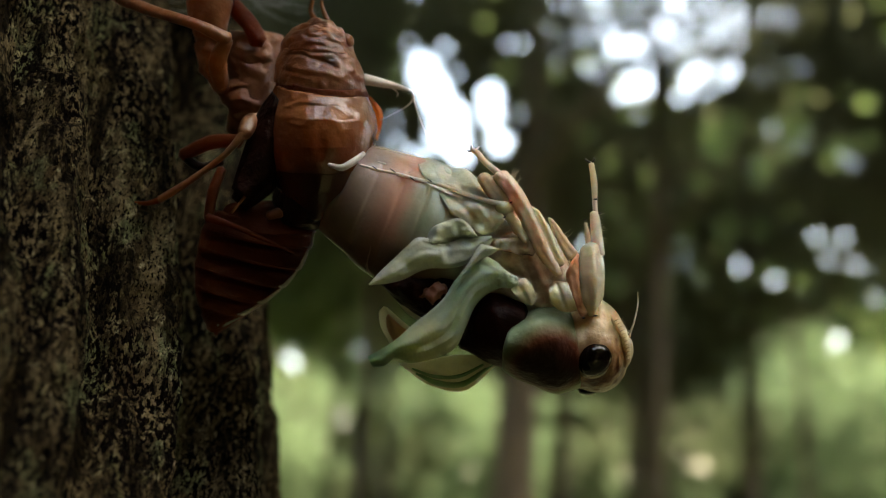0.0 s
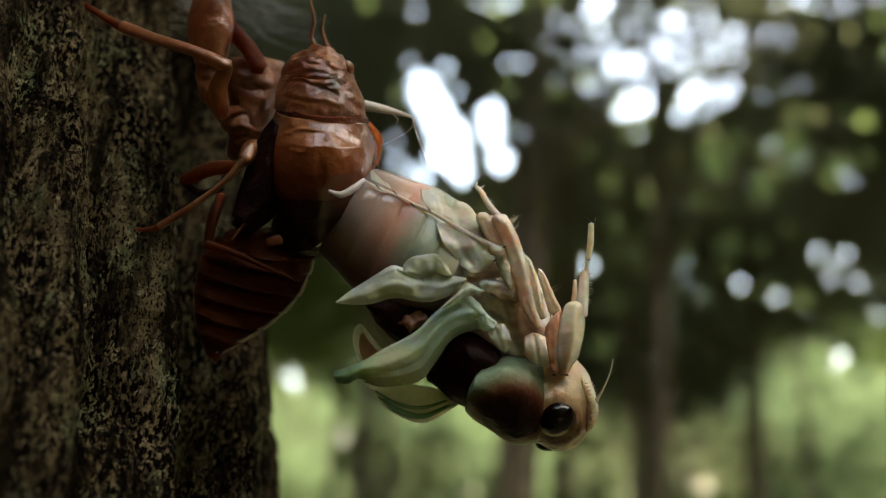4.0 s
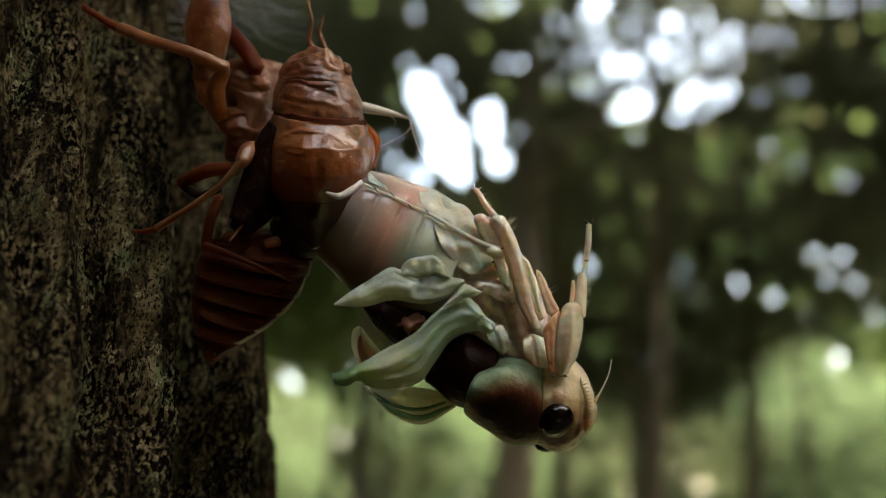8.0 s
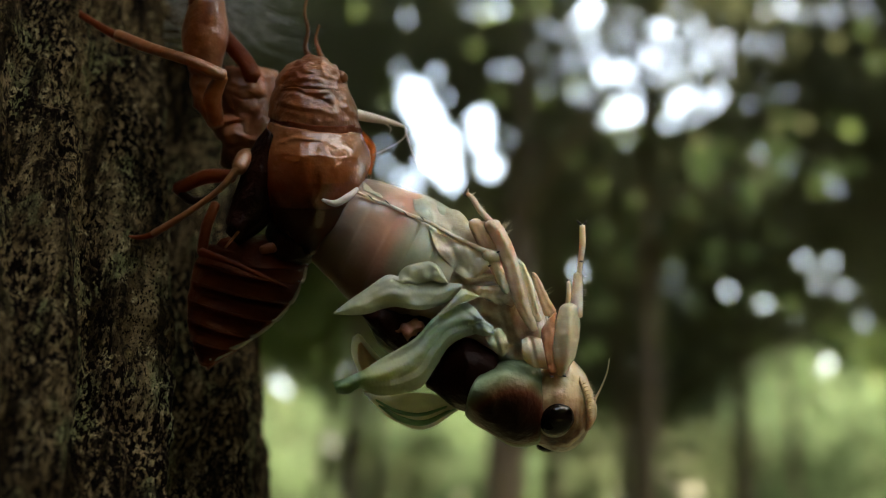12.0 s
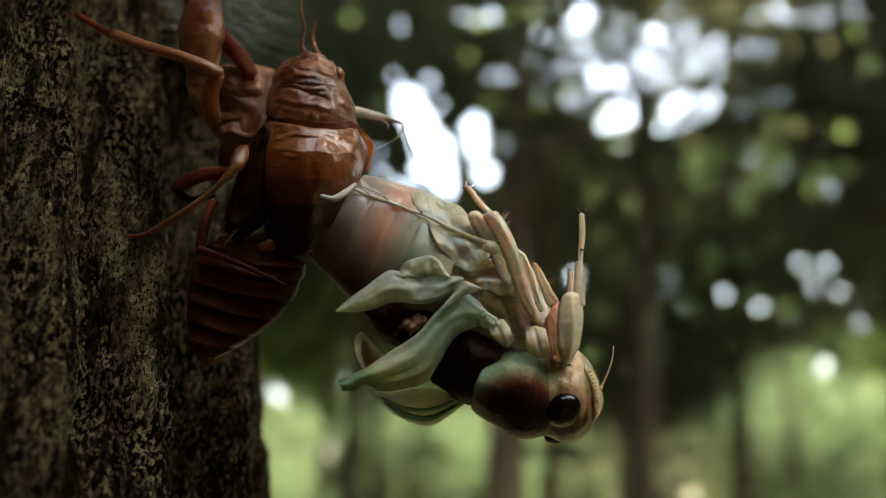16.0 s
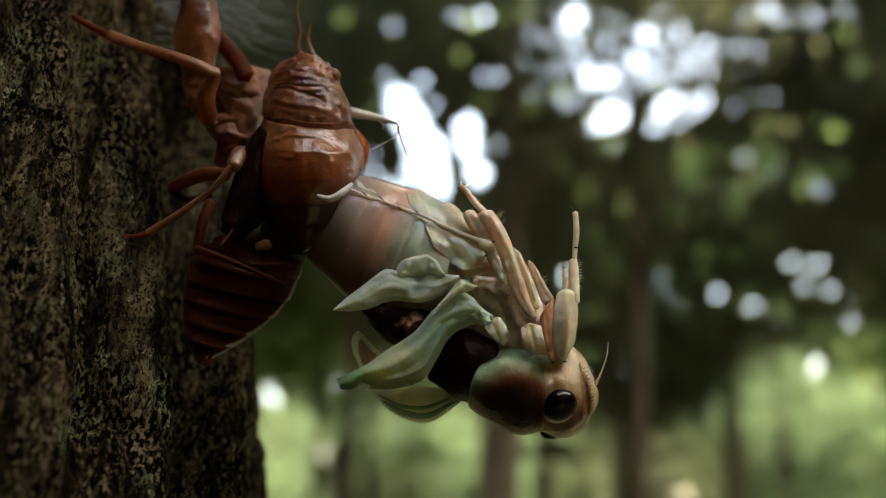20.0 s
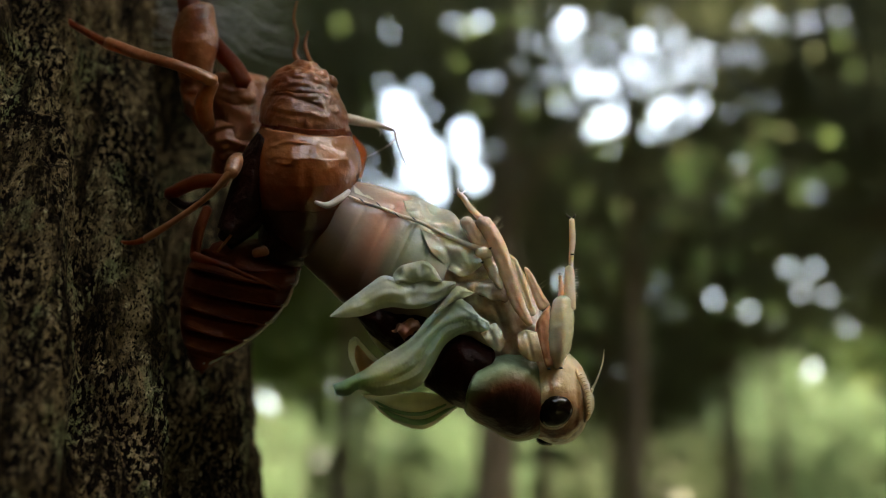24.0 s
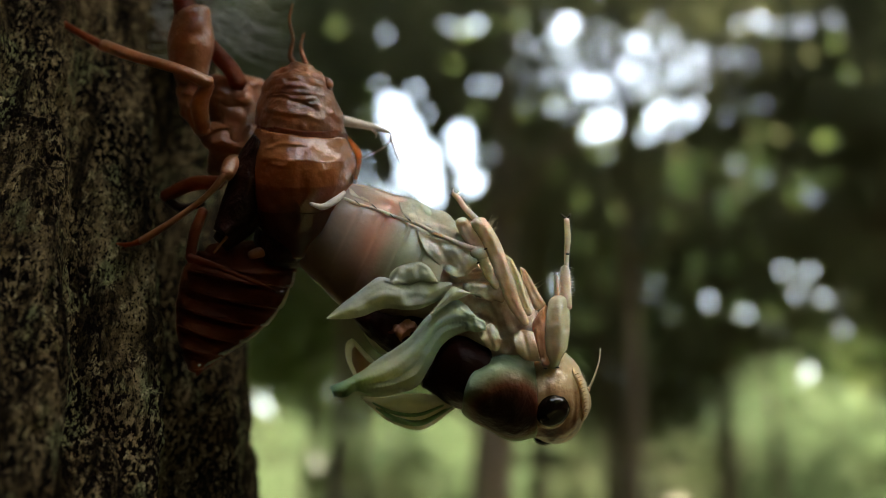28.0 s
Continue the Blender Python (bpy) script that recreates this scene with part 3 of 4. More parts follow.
def forest_tree(x, y, lean, r, height, size, clumps, leaves, leaf, seed, label, gaps):
    t = thing("tree", label, "tree", group="trees of the wood")
    rnd = random.Random(seed)
    top = (x + lean[0] * height, y + lean[1] * height, height)
    stem("trunk", [(x, y, -0.1), (x + lean[0] * 1.2, y + lean[1] * 1.2, 1.2), (x + lean[0] * 3 + 0.05, y + lean[1] * 3, 3.0), top], [r * 1.35, r, r * 0.85, r * 0.3], FAR_BARK, t)
    mid = (top[0], top[1], height - size[2] * 0.35)
    for k in range(5):
        a = k * 1.26 + rnd.uniform(-0.3, 0.3)
        z = height * rnd.uniform(0.42, 0.75)
        s = (x + lean[0] * z, y + lean[1] * z, z)
        e = (mid[0] + math.cos(a) * size[0] * 0.7, mid[1] + math.sin(a) * size[1] * 0.7, z + rnd.uniform(0.4, 1.2))
        stem("limb", [s, ((s[0] + e[0]) / 2, (s[1] + e[1]) / 2, z + 0.25), e], [r * 0.4, r * 0.25, r * 0.07], FAR_BARK, t, 8)
    crown(t, mid, size, clumps, leaves, leaf, LEAF, seed, gaps)
    return t


def build_woods():
    both = (SKY_GAPS, LEAF_GAPS)
    rows = [  # x, y, lean, radius, height, crown size, clumps
        (0.42, 6.0, (0.07, 0.0), 0.17, 8.0, (1.9, 1.7, 3.2), 150), (-2.3, 6.8, (0.02, 0.0), 0.15, 8.2, (2.2, 1.6, 3.4), 170),
        (1.8, 7.2, (0.07, 0.01), 0.10, 8.4, (2.2, 1.6, 3.5), 115), (5.0, 7.6, (0.02, 0.0), 0.17, 8.6, (2.3, 1.8, 3.7), 280),
        (-0.95, 9.0, (0.01, 0.0), 0.11, 8.8, (2.2, 1.5, 3.4), 140), (1.2, 8.6, (0.04, 0.0), 0.09, 8.8, (2.2, 1.5, 3.4), 85),
        # last three added so that their crowns shade the low branches
        (3.95, 10.6, (0.09, 0.0), 0.12, 9.6, (2.0, 1.8, 1.9), 80), (6.2, 10.2, (0.09, 0.0), 0.14, 9.8, (2.1, 1.8, 2.0), 70), (9.0, 10.4, (0.06, 0.0), 0.13, 9.6, (2.2, 1.8, 2.4), 150)]
    for i, (x, y, lean, r, h, size, n) in enumerate(rows):
        forest_tree(x, y, lean, r, h, size, n, 330, 0.088, 30 + i, "dark broadleaf tree with a slender trunk in the shade", both)
    for i, (x, y, lean, r, h) in enumerate(((2.15, 9.2, 0.015, 0.055, 6.4), (-0.55, 8.0, -0.02, 0.06, 6.2), (2.85, 11.2, -0.03, 0.06, 6.6), (5.6, 12.4, 0.02, 0.07, 7.0), (1.0, 11.6, 0.03, 0.05, 6.8), (-1.6, 11.0, 0.03, 0.06, 6.8))):
        forest_tree(x, y, (lean, 0.0), r, h, (0.9, 0.8, 0.8), 12, 120, 0.13, 80 + i, "slender brown sapling with a small crown", both)
    # unseen wood all round, in two kinds of tree, to shut out light
    rnd = random.Random(17)
    kinds = [forest_tree(-3.7, 1.4, (0.02, 0.01), 0.15, 7.5, (2.9, 2.9, 1.9), 90, 110, 0.25, 60, "unseen broadleaf tree with a spreading dark crown", (SKY_GAPS,)),
             forest_tree(4.6, 1.6, (-0.02, 0.02), 0.12, 6.8, (2.7, 2.7, 1.8), 90, 110, 0.25, 61, "unseen broadleaf tree with a spreading dark crown", (SKY_GAPS,))]
    homes = (Vector((-3.7, 1.4, 0)), Vector((4.6, 1.6, 0)))
    for gx in np.arange(-13.5, 14, 4.5):
        for gy in np.arange(-13.5, 14, 4.5):
            x, y = gx + rnd.uniform(-0.8, 0.8), gy + rnd.uniform(-0.8, 0.8)
            if (y > -1 and abs(x) < 0.75 * y + 3.2) or math.hypot(x, y) < 2.5 or (y > 9 and x > -4):
                continue
            if math.hypot(x - KEY[0], y - KEY[1]) < 5.4:      # open patch left out of view to let light in
                continue
            k = rnd.randrange(2)
            turn = rnd.uniform(0, 360)
            copy_thing(kinds[k], Matrix.Translation((x, y, 0)) @ pose(0, 0, 0, 0, 0, turn) @ Matrix.Translation(-homes[k]))
    # far edge of the wood, sunlit
    rnd = np.random.RandomState(9)
    n = 130000
    ang, far_r = rnd.uniform(0, 2 * np.pi, n), rnd.uniform(20, 28, n)
    p = np.stack([far_r * np.sin(ang), far_r * np.cos(ang), rnd.uniform(0.02, 1, n) ** 0.9 * 19], 1)
    low_side = np.where((ang > radians(37)) & (ang < radians(115)), 0.35, 1.0)      # cut lower, out of view, to let the sun in
    p[:, 2] *= low_side
    p = p[lattice(p * (0.35, 0.35, 0.45) + 50, 21) > -0.8]
    p = p[clear_of(p, SKY_GAPS, 0.55)]
    far = new("far_trees", leaf_mesh("far_trees", p, 0.55, FAR_LEAF, 10))
    tagged(far, "sunlit green foliage of the far wood edge", "trees", kind="stuff")
    n = 150000
    ang, far_r = rnd.uniform(0, 2 * np.pi, n), rnd.uniform(29, 32, n)
    p = np.stack([far_r * np.sin(ang), far_r * np.cos(ang), rnd.uniform(0, 1, n) ** 1.7 * 22], 1)
    p[:, 2] *= np.where((ang > radians(37)) & (ang < radians(115)), 0.35, 1.0)
    p = p[clear_of(p, SKY_GAPS, 1.1)]
    far = new("far_trees", leaf_mesh("far_trees", p, 1.1, LEAF, 15))
    tagged(far, "dark distant foliage behind the clearing", "trees", kind="stuff")
    # understorey between the trunks
    n = 62000
    p = np.stack([rnd.uniform(-9, 10, n), rnd.uniform(9.5, 12.5, n), rnd.uniform(2.1, 6.6, n)], 1)
    p = p[p[:, 2] > 2.55 - 0.4 * np.exp(-((p[:, 0] - 3.0) / 0.9) ** 2) + 1.3 * np.clip((p[:, 0] - 3.8) / 2.0, 0, 1) + 0.7 * np.clip((1.0 - p[:, 0]) / 2.0, 0, 1) + 0.35 * lattice(p * (1.6, 0.3, 0), 34)]
    p = p[(lattice(p * (0.8, 0.6, 0.9) + 30, 31) > -0.45 - 0.4 * np.clip((p[:, 0] - 3.0) / 2, 0, 1)) & clear_of(p, SKY_GAPS, 0.2) & clear_of(p, LEAF_GAPS, 0.1)]
    # brighter leaf low on the left: sunlight put into the colour
    tinted = (p[:, 0] < 0.3) & (p[:, 2] < 4.6)
    low_bright = new("bright_branches", leaf_mesh("bright_branches", p[tinted], 0.2, FAR_LEAF, 18))
    tagged(low_bright, "low branches near the trunk, brightened in colour to look sunlit", "branches", kind="stuff")
    low = new("understorey", leaf_mesh("understorey", p[~tinted], 0.2, LEAF, 16))
    tagged(low, "dull olive leaves of low branches between the trunks", "branches", kind="stuff")
    # unseen leaves added close behind to block light; lower and further off to one hand
    n = 48000
    ang = np.radians(rnd.uniform(58, 290, n))
    side = np.clip((radians(165) - ang) / radians(25), 0, 1)
    near_r = rnd.uniform(1.3, 2.8, n) + 1.5 * side
    near_r += 0.5 * lattice(np.stack([ang * 3, near_r, 0 * ang], 1) + 9, 51)
    tall = 2.9 - 0.5 * side + (1.1 - 0.5 * side) * lattice(np.stack([ang * 4, near_r * 1.2, 0 * ang], 1) + 20, 52)
    p = np.stack([near_r * np.sin(ang), near_r * np.cos(ang), rnd.uniform(0.03, 1, n) * tall], 1)
    p = p[lattice(p * 1.7 + 30, 53) > -0.45 - 0.5 * side[:n]]
    thick = new("unseen_thicket", leaf_mesh("unseen_thicket", p, 0.2, LEAF, 19))
    tagged(thick, "unseen dark leaves added to block light from behind", "bushes", kind="stuff")
    # shrubs and tall grass of the clearing
    n = 80000
    p = np.stack([rnd.uniform(-11, 13, n), rnd.uniform(12.8, 20, n), np.zeros(n)], 1)
    tall = 1.9 + 2.0 * np.clip(lattice(p * (0.6, 0.5, 1), 22) + 0.25, -0.2, 1) + 0.7 * np.clip((p[:, 0] - 0.38 * p[:, 1]) / 4.5, 0, 1) + 0.5 * lattice(p * (2.2, 0.7, 1), 24)
    p[:, 2] = rnd.uniform(0, 1, n) * tall
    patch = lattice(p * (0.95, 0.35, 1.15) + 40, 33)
    patch -= 0.8 * np.exp(-((p[:, 0] / p[:, 1] - 0.27) / 0.08) ** 2) + 0.3 * np.clip(-p[:, 0], 0, 1)      # fewer sunny leaves between the trunks, for shade painted with a darker leaf
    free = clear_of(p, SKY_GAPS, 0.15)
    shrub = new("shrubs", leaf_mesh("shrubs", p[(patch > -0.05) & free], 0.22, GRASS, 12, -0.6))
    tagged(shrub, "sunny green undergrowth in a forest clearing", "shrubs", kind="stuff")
    # leaves added to darken the gap between two trunks
    m = 5000
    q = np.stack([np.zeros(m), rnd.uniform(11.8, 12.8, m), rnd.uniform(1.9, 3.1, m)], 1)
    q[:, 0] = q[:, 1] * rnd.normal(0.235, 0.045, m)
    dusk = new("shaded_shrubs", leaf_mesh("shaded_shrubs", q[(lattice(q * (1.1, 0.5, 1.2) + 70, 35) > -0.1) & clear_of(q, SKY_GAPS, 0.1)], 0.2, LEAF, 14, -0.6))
    tagged(dusk, "growth set between two trunks to darken the gap", "shrubs", kind="stuff")
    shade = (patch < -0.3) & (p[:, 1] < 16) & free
    dull = new("shaded_shrubs", leaf_mesh("shaded_shrubs", p[shade], 0.22, SHADED_LEAF, 13, -0.6))
    tagged(dull, "olive shrubs with shade put into their leaf colour", "shrubs", kind="stuff")


build_ground()
host = thing("host_tree", "leaning tree trunk with rough lichened bark", "tree", Matrix.Identity(4))
build_trunk(host)
crown(host, (-0.75, 0.2, 5.2), (2.2, 2.2, 1.3), 70, 110, 0.22, LEAF, 91, ())
# unseen bough added across the sun to keep it off the subject
crown(host, (1.75, 0.1, 5.3), (1.0, 1.1, 0.6), 40, 130, 0.2, LEAF, 92, (SKY_GAPS, LEAF_GAPS))
stem("limb", [(-0.62, 0.5, 4.0), (0.4, 0.4, 4.9), (1.7, 0.15, 5.2)], [0.045, 0.03, 0.01], FAR_BARK, host, 8)
for k in range(4):
    ang = 0.6 + k * 1.5
    stem("limb", [(-0.6, 0.12, 3.6 + 0.2 * k), (-0.6 + math.cos(ang) * 0.7, 0.12 + math.sin(ang) * 0.7, 4.3), (-0.6 + math.cos(ang) * 1.6, 0.12 + math.sin(ang) * 1.6, 5.0)],
         [0.05, 0.035, 0.012], FAR_BARK, host, 8)
build_woods()


# ---- the cast shell ----
def ball(x, y, d, rx, ry, rd, tilt=0.0, n=14, m=22):
    """An egg on the grid: half sizes along x, y and depth, turned by tilt degrees."""
    c, s = math.cos(radians(tilt)), math.sin(radians(tilt))
    rings = []
    for u in np.linspace(0, np.pi, n + 2)[1:-1]:
        ring = []
        for w in np.linspace(0, 2 * np.pi, m, endpoint=False):
            a, b = rx * math.cos(u), ry * math.sin(u) * math.cos(w)
            ring.append(at(x + a * c - b * s, y + a * s + b * c, d + rd * math.sin(u) * math.sin(w)))
        rings.append(ring)
    return skin(bmesh.new(), rings, at(x + rx * c, y + rx * s, d), at(x - rx * c, y - rx * s, d))


def build_shell():
    s = thing("cicada_shell", "empty amber-brown nymph shell split open, clinging to bark", "insect shell", THING)
    D0 = 40
    part("head", loft([(494, 146), (498, 120), (514, 102), (540, 90)], [(624, 152), (617, 126), (608, 108), (588, 94)], [72, 70, 56, 30], 60, 64, d=D0, bulge=(2, 8), lump=4.5, lump_size=15, marks=[
        ([(508, 128), (545, 118), (590, 128)], 4, -4.2), ([(520, 108), (560, 100), (596, 112)], 4, -3.6), ([(540, 96), (552, 130)], 4, 3), ([(575, 98), (588, 128)], 5, 3.6), ([(505, 140), (560, 138), (615, 146)], 4, 3.6)]), SHELL, s)
    part("eye", ball(612, 122, D0 - 22, 13, 10, 12, 50), SHELL, s)
    pro = part("pronotum", loft([(495, 134), (485, 162), (482, 196)], [(620, 138), (637, 172), (646, 214)], [76, 89, 92], 60, 70, d=D0, bulge=(4, 4), bow=10, lump=4, lump_size=20, seed=3, marks=[
        ([(495, 150), (530, 148), (575, 164), (590, 172)], 4, -5.4), ([(520, 172), (560, 178), (600, 190)], 5, 3), ([(600, 150), (612, 175), (628, 196)], 4, -4.2), ([(590, 160), (602, 185)], 4, 3.6), ([(500, 175), (540, 186)], 4, -3), ([(618, 160), (632, 190)], 4, 3), ([(545, 150), (585, 150)], 4, 3.6)]), SHELL, s)
    part("collar", loft([(486, 190), (483, 204)], [(644, 206), (650, 222)], [95, 97], 6, 30, d=D0, bulge=(3, 3), bow=12), SHELL_DARK, pro)
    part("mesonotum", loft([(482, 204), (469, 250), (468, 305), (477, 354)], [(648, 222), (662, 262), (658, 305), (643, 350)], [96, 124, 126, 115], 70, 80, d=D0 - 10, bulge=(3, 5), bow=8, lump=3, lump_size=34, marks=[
        ([(505, 240), (530, 232), (556, 234)], 3, 5), ([(512, 268), (530, 274), (542, 264)], 3, 5), ([(500, 262), (512, 256)], 3, 4), ([(512, 226), (516, 216)], 3, 4), ([(585, 255), (596, 280)], 9, 5), ([(568, 240), (562, 290), (566, 340)], 6, -3), ([(632, 240), (640, 275)], 4, 5), ([(495, 300), (508, 340)], 8, -5)]), DOME_SHADED, s, "glossy amber dome")
    part("scutellum", loft([(477, 346), (490, 390), (524, 426)], [(644, 342), (628, 382), (584, 428)], [115, 104, 64], 18, 36, d=D0 - 10, bulge=(2, 12), bow=8, lump=3, lump_size=34), DOME_SHADED, s, "rear of the dome, shade painted into its amber")
    part("split_flap", loft([(640, 225), (652, 240), (654, 285)], [(652, 220), (674, 250), (665, 297)], [24, 34, 24], 14, 16, d=D0 + 60, bulge=(3, 3)), SHELL_THIN, s, "thin orange edge lit from behind")
    part("metanotum", loft([(492, 372), (478, 400), (486, 440)], [(636, 352), (618, 410), (566, 450)], [92, 92, 82], 18, 24, d=D0 + 10, bulge=(8, 12), lump=4, lump_size=30), SHELL_BLACK_SHADE, s)
    part("wing_pad", blade([(478, 212), (452, 250), (425, 320), (405, 385)], [(492, 230), (492, 300), (485, 360), (440, 405)], d=D0 - 52, thick=5, arch=22, ripple=4), SHELL_BLACK_SHADE, s, "dark wing case")
    part("wing_pad", blade([(470, 300), (430, 345), (405, 400)], [(500, 350), (478, 390), (430, 425)], 16, 8, d=D0 - 30, thick=4, arch=14, ripple=3), SHELL_BLACK_SHADE, s, "dark wing case")
    part("sternum", loft([(400, 112), (398, 160), (405, 220), (400, 275)], [(500, 120), (492, 180), (480, 230), (455, 285)], [60, 72, 74, 60], 40, 44, d=D0 + 110, bulge=(10, 10), lump=7, lump_size=22, seed=5), SHELL_PALE, s)
    part("coxa", loft([(404, 122), (396, 150), (410, 188)], [(470, 112), (486, 150), (478, 192)], [32, 44, 36], 50, 50, d=D0 + 80, bulge=(14, 8), lump=5, lump_size=20, seed=1, marks=[([(408, 150), (436, 168), (474, 160)], 4, -7), ([(412, 132), (440, 138), (470, 130)], 5, 5), ([(424, 165), (430, 188)], 4, -6), ([(440, 172), (470, 178)], 4, 6)]), SHELL_PALE, s)
    part("coxa", loft([(376, 204), (398, 240), (424, 284)], [(478, 196), (466, 240), (448, 288)], [34, 40, 22], 50, 50, d=D0 + 70, bulge=(12, 10), lump=5, lump_size=18, seed=2, marks=[([(400, 214), (430, 206), (462, 222)], 4, -7), ([(410, 252), (434, 246), (452, 258)], 4, -6), ([(396, 228), (425, 226), (456, 236)], 5, 5), ([(420, 262), (440, 272)], 4, 5)]), SHELL_PALE, s)
    # abdomen rings, each tucked under the one before
    left = [(372, 424), (354, 452), (345, 484), (340, 518), (340, 552), (346, 588), (360, 630)]
    right = [(552, 450), (543, 484), (526, 521), (500, 553), (464, 582), (428, 604), (392, 624)]
    for k in range(6):
        a0, a1, b0, b1 = left[k], left[k + 1], right[k], right[k + 1]
        w = 84 - 10 * k
        lip = (b1[0] + (b1[0] - b0[0]) * 0.12 + 4, b1[1] + (b1[1] - b0[1]) * 0.12)
        seg = part("abdomen_ring", loft([a0, a1], [b0, lip], [w - 17, w + 4], 24, 50, d=D0 + 30, bulge=(6, 2), bow=7, lump=2.5, lump_size=24, seed=k,
                                        marks=[([(a0[0] * (1 - f) + b0[0] * f, a0[1] * (1 - f) + b0[1] * f + 12 + 5 * g) for f in (0.05, 0.5, 0.95)], 3.5, h) for g, h in ((0, -5), (2, 4))]), SHELL_DARK, s)
        mid, half = (np.array(a1) + lip) / 2, (np.array(a1) - lip) / 2
        down = np.array((-half[1], half[0])) / np.linalg.norm(half) * -1
        rib = [(*(mid + half * math.cos(u) + down * (7 * math.sin(u) ** 2 + 2)), D0 + 30 - (w + 3) * math.sin(u)) for u in np.linspace(0.12, 3.02, 15)]
        part("ring_ridge", tube(rib, [1.0, 2.2, 2.8, 2.2, 1.0], 30, 8), SHELL_DARK, seg)
        part("ring_edge", tube([(b0[0] - 1, b0[1] + 3, D0 + 20), ((b0[0] + lip[0]) / 2, (b0[1] + lip[1]) / 2 + 1, D0 + 14), (lip[0] - 3, lip[1] - 1, D0 + 8), (lip[0] - 13, lip[1] + 1, D0 - 6)], [0.8, 2.6, 4.2, 1.2], 12, 8), THREAD, seg, "pale toothed rim")
    part("abdomen_tip", loft([(350, 606), (362, 632), (374, 640)], [(434, 606), (400, 628), (380, 642)], [32, 22, 6], 10, 18, d=D0 + 30, bulge=(4, 4)), SHELL_DARK, s)
    part("abdomen_base", loft([(392, 420), (372, 450)], [(520, 418), (556, 462)], [58, 78], 10, 24, d=D0 + 22, bulge=(14, 4), bow=10, lump=4, lump_size=20), SHELL_DARK, s)
    part("spiracle", loft([(470, 424), (486, 418)], [(474, 440), (494, 436)], [9, 10], 8, 12, d=D0 - 50, bulge=(6, 6)), SHELL_PALE, s, "pale glossy knob")
    # legs
    fore = part("foreleg", loft([(340, -10), (326, 50), (338, 112)], [(402, -12), (410, 45), (398, 112)], [34, 40, 30], 26, 28, d=80, bulge=(14, 12), lump=2, lump_size=30), SHELL, s, "thick digging foreleg")
    part("trochanter", loft([(342, 110), (345, 160), (372, 206)], [(400, 116), (398, 165), (402, 200)], [28, 32, 26], 26, 28, d=85, bulge=(10, 12), lump=6, lump_size=15), SHELL, fore)
    part("tibia", tube([(362, 0, 75), (352, -40, 80), (330, -80, 110)], [22, 18, 6]), SHELL_DARK, fore)
    back = part("foreleg", tube([(455, 125, 70), (440, 95, 80), (415, 66, 92), (395, 40, 105)], [16, 15, 15, 12]), SHELL_DARK, s, "far foreleg painted as in shade")
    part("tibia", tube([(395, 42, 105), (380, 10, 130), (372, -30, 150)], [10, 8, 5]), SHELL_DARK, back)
    mid = part("midleg", tube([(388, 200, 30), (382, 160, 5), (398, 122, -15)], [15, 17, 12]), SHELL, s)
    part("tibia", tube([(400, 122, -15), (345, 96, -30), (270, 72, 20), (212, 50, 70)], [13, 10, 10, 11]), SHELL_LEG, mid)
    part("tarsus", tube([(212, 52, 75), (175, 30, 100), (140, 8, 122), (118, -14, 140)], [8, 6, 6, 2.5]), SHELL_DARK, mid)
    hind = part("hindleg", tube([(455, 275, 30), (440, 268, -10), (428, 288, -36)], [22, 17, 13]), SHELL_LEG, s)
    part("tibia", tube([(428, 286, -36), (392, 326, -28), (335, 368, -8), (278, 404, 26)], [8, 5.5, 5.5, 7]), SHELL_LEG, hind)
    part("tarsus", tube([(280, 404, 30), (255, 410, 34), (224, 408, 36)], [6, 4, 2]), SHELL_DARK, hind)
    other = part("hindleg", tube([(420, 300, 40), (370, 302, 50), (318, 325, 62)], [12, 13, 11]), SHELL_DARK, s, "far leg painted as in shade")
    part("tibia", tube([(318, 322, 62), (350, 345, 60), (390, 335, 50)], [9, 8, 7]), SHELL_BLACK_SHADE, other)
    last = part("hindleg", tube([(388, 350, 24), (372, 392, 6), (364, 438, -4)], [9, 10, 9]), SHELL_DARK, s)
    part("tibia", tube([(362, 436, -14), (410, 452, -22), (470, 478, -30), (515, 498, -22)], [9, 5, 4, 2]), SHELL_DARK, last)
    part("mouth_sheath", tube([(470, 345, -18), (440, 385, -30), (405, 428, -35)], [3.5, 3, 2], m=8), SHELL, s)
    for k, pts in enumerate(([(558, 92), (547, 70), (552, 40), (546, 5), (552, -25)], [(580, 96), (570, 72), (566, 52), (572, 30)])):
        part("antenna", tube(pts, [6, 4, 3.2, 2.4, 1.6], d=D0 + 70), SHELL, s)
    claw = part("shed_claw", tube([(640, 190, 70), (670, 196, 72), (700, 203, 72), (722, 210, 70)], [10, 8, 5, 2.5]), THREAD, s, "pale shed claw")
    for pts in ([(722, 208, 70), (728, 220, 70), (718, 236, 70), (690, 252, 70), (668, 262, 70)], [(690, 205, 70), (700, 214, 70), (698, 222, 70)], [(726, 218, 70), (736, 250, 72), (752, 290, 74)]):
        part("thread", tube(pts, [1.6, 1.3, 1.0, 0.6], m=6), THREAD, claw)
    part("lining_curl", tube([(578, 342, -96), (600, 348, -96), (622, 337, -88), (640, 322, -72)], [3, 6, 6.5, 4]), THREAD, s, "white curled lining")
    return s


# ---- the new cicada ----
PIVOT = (737, 367)
moving = []                                   # (part, share of the bend)


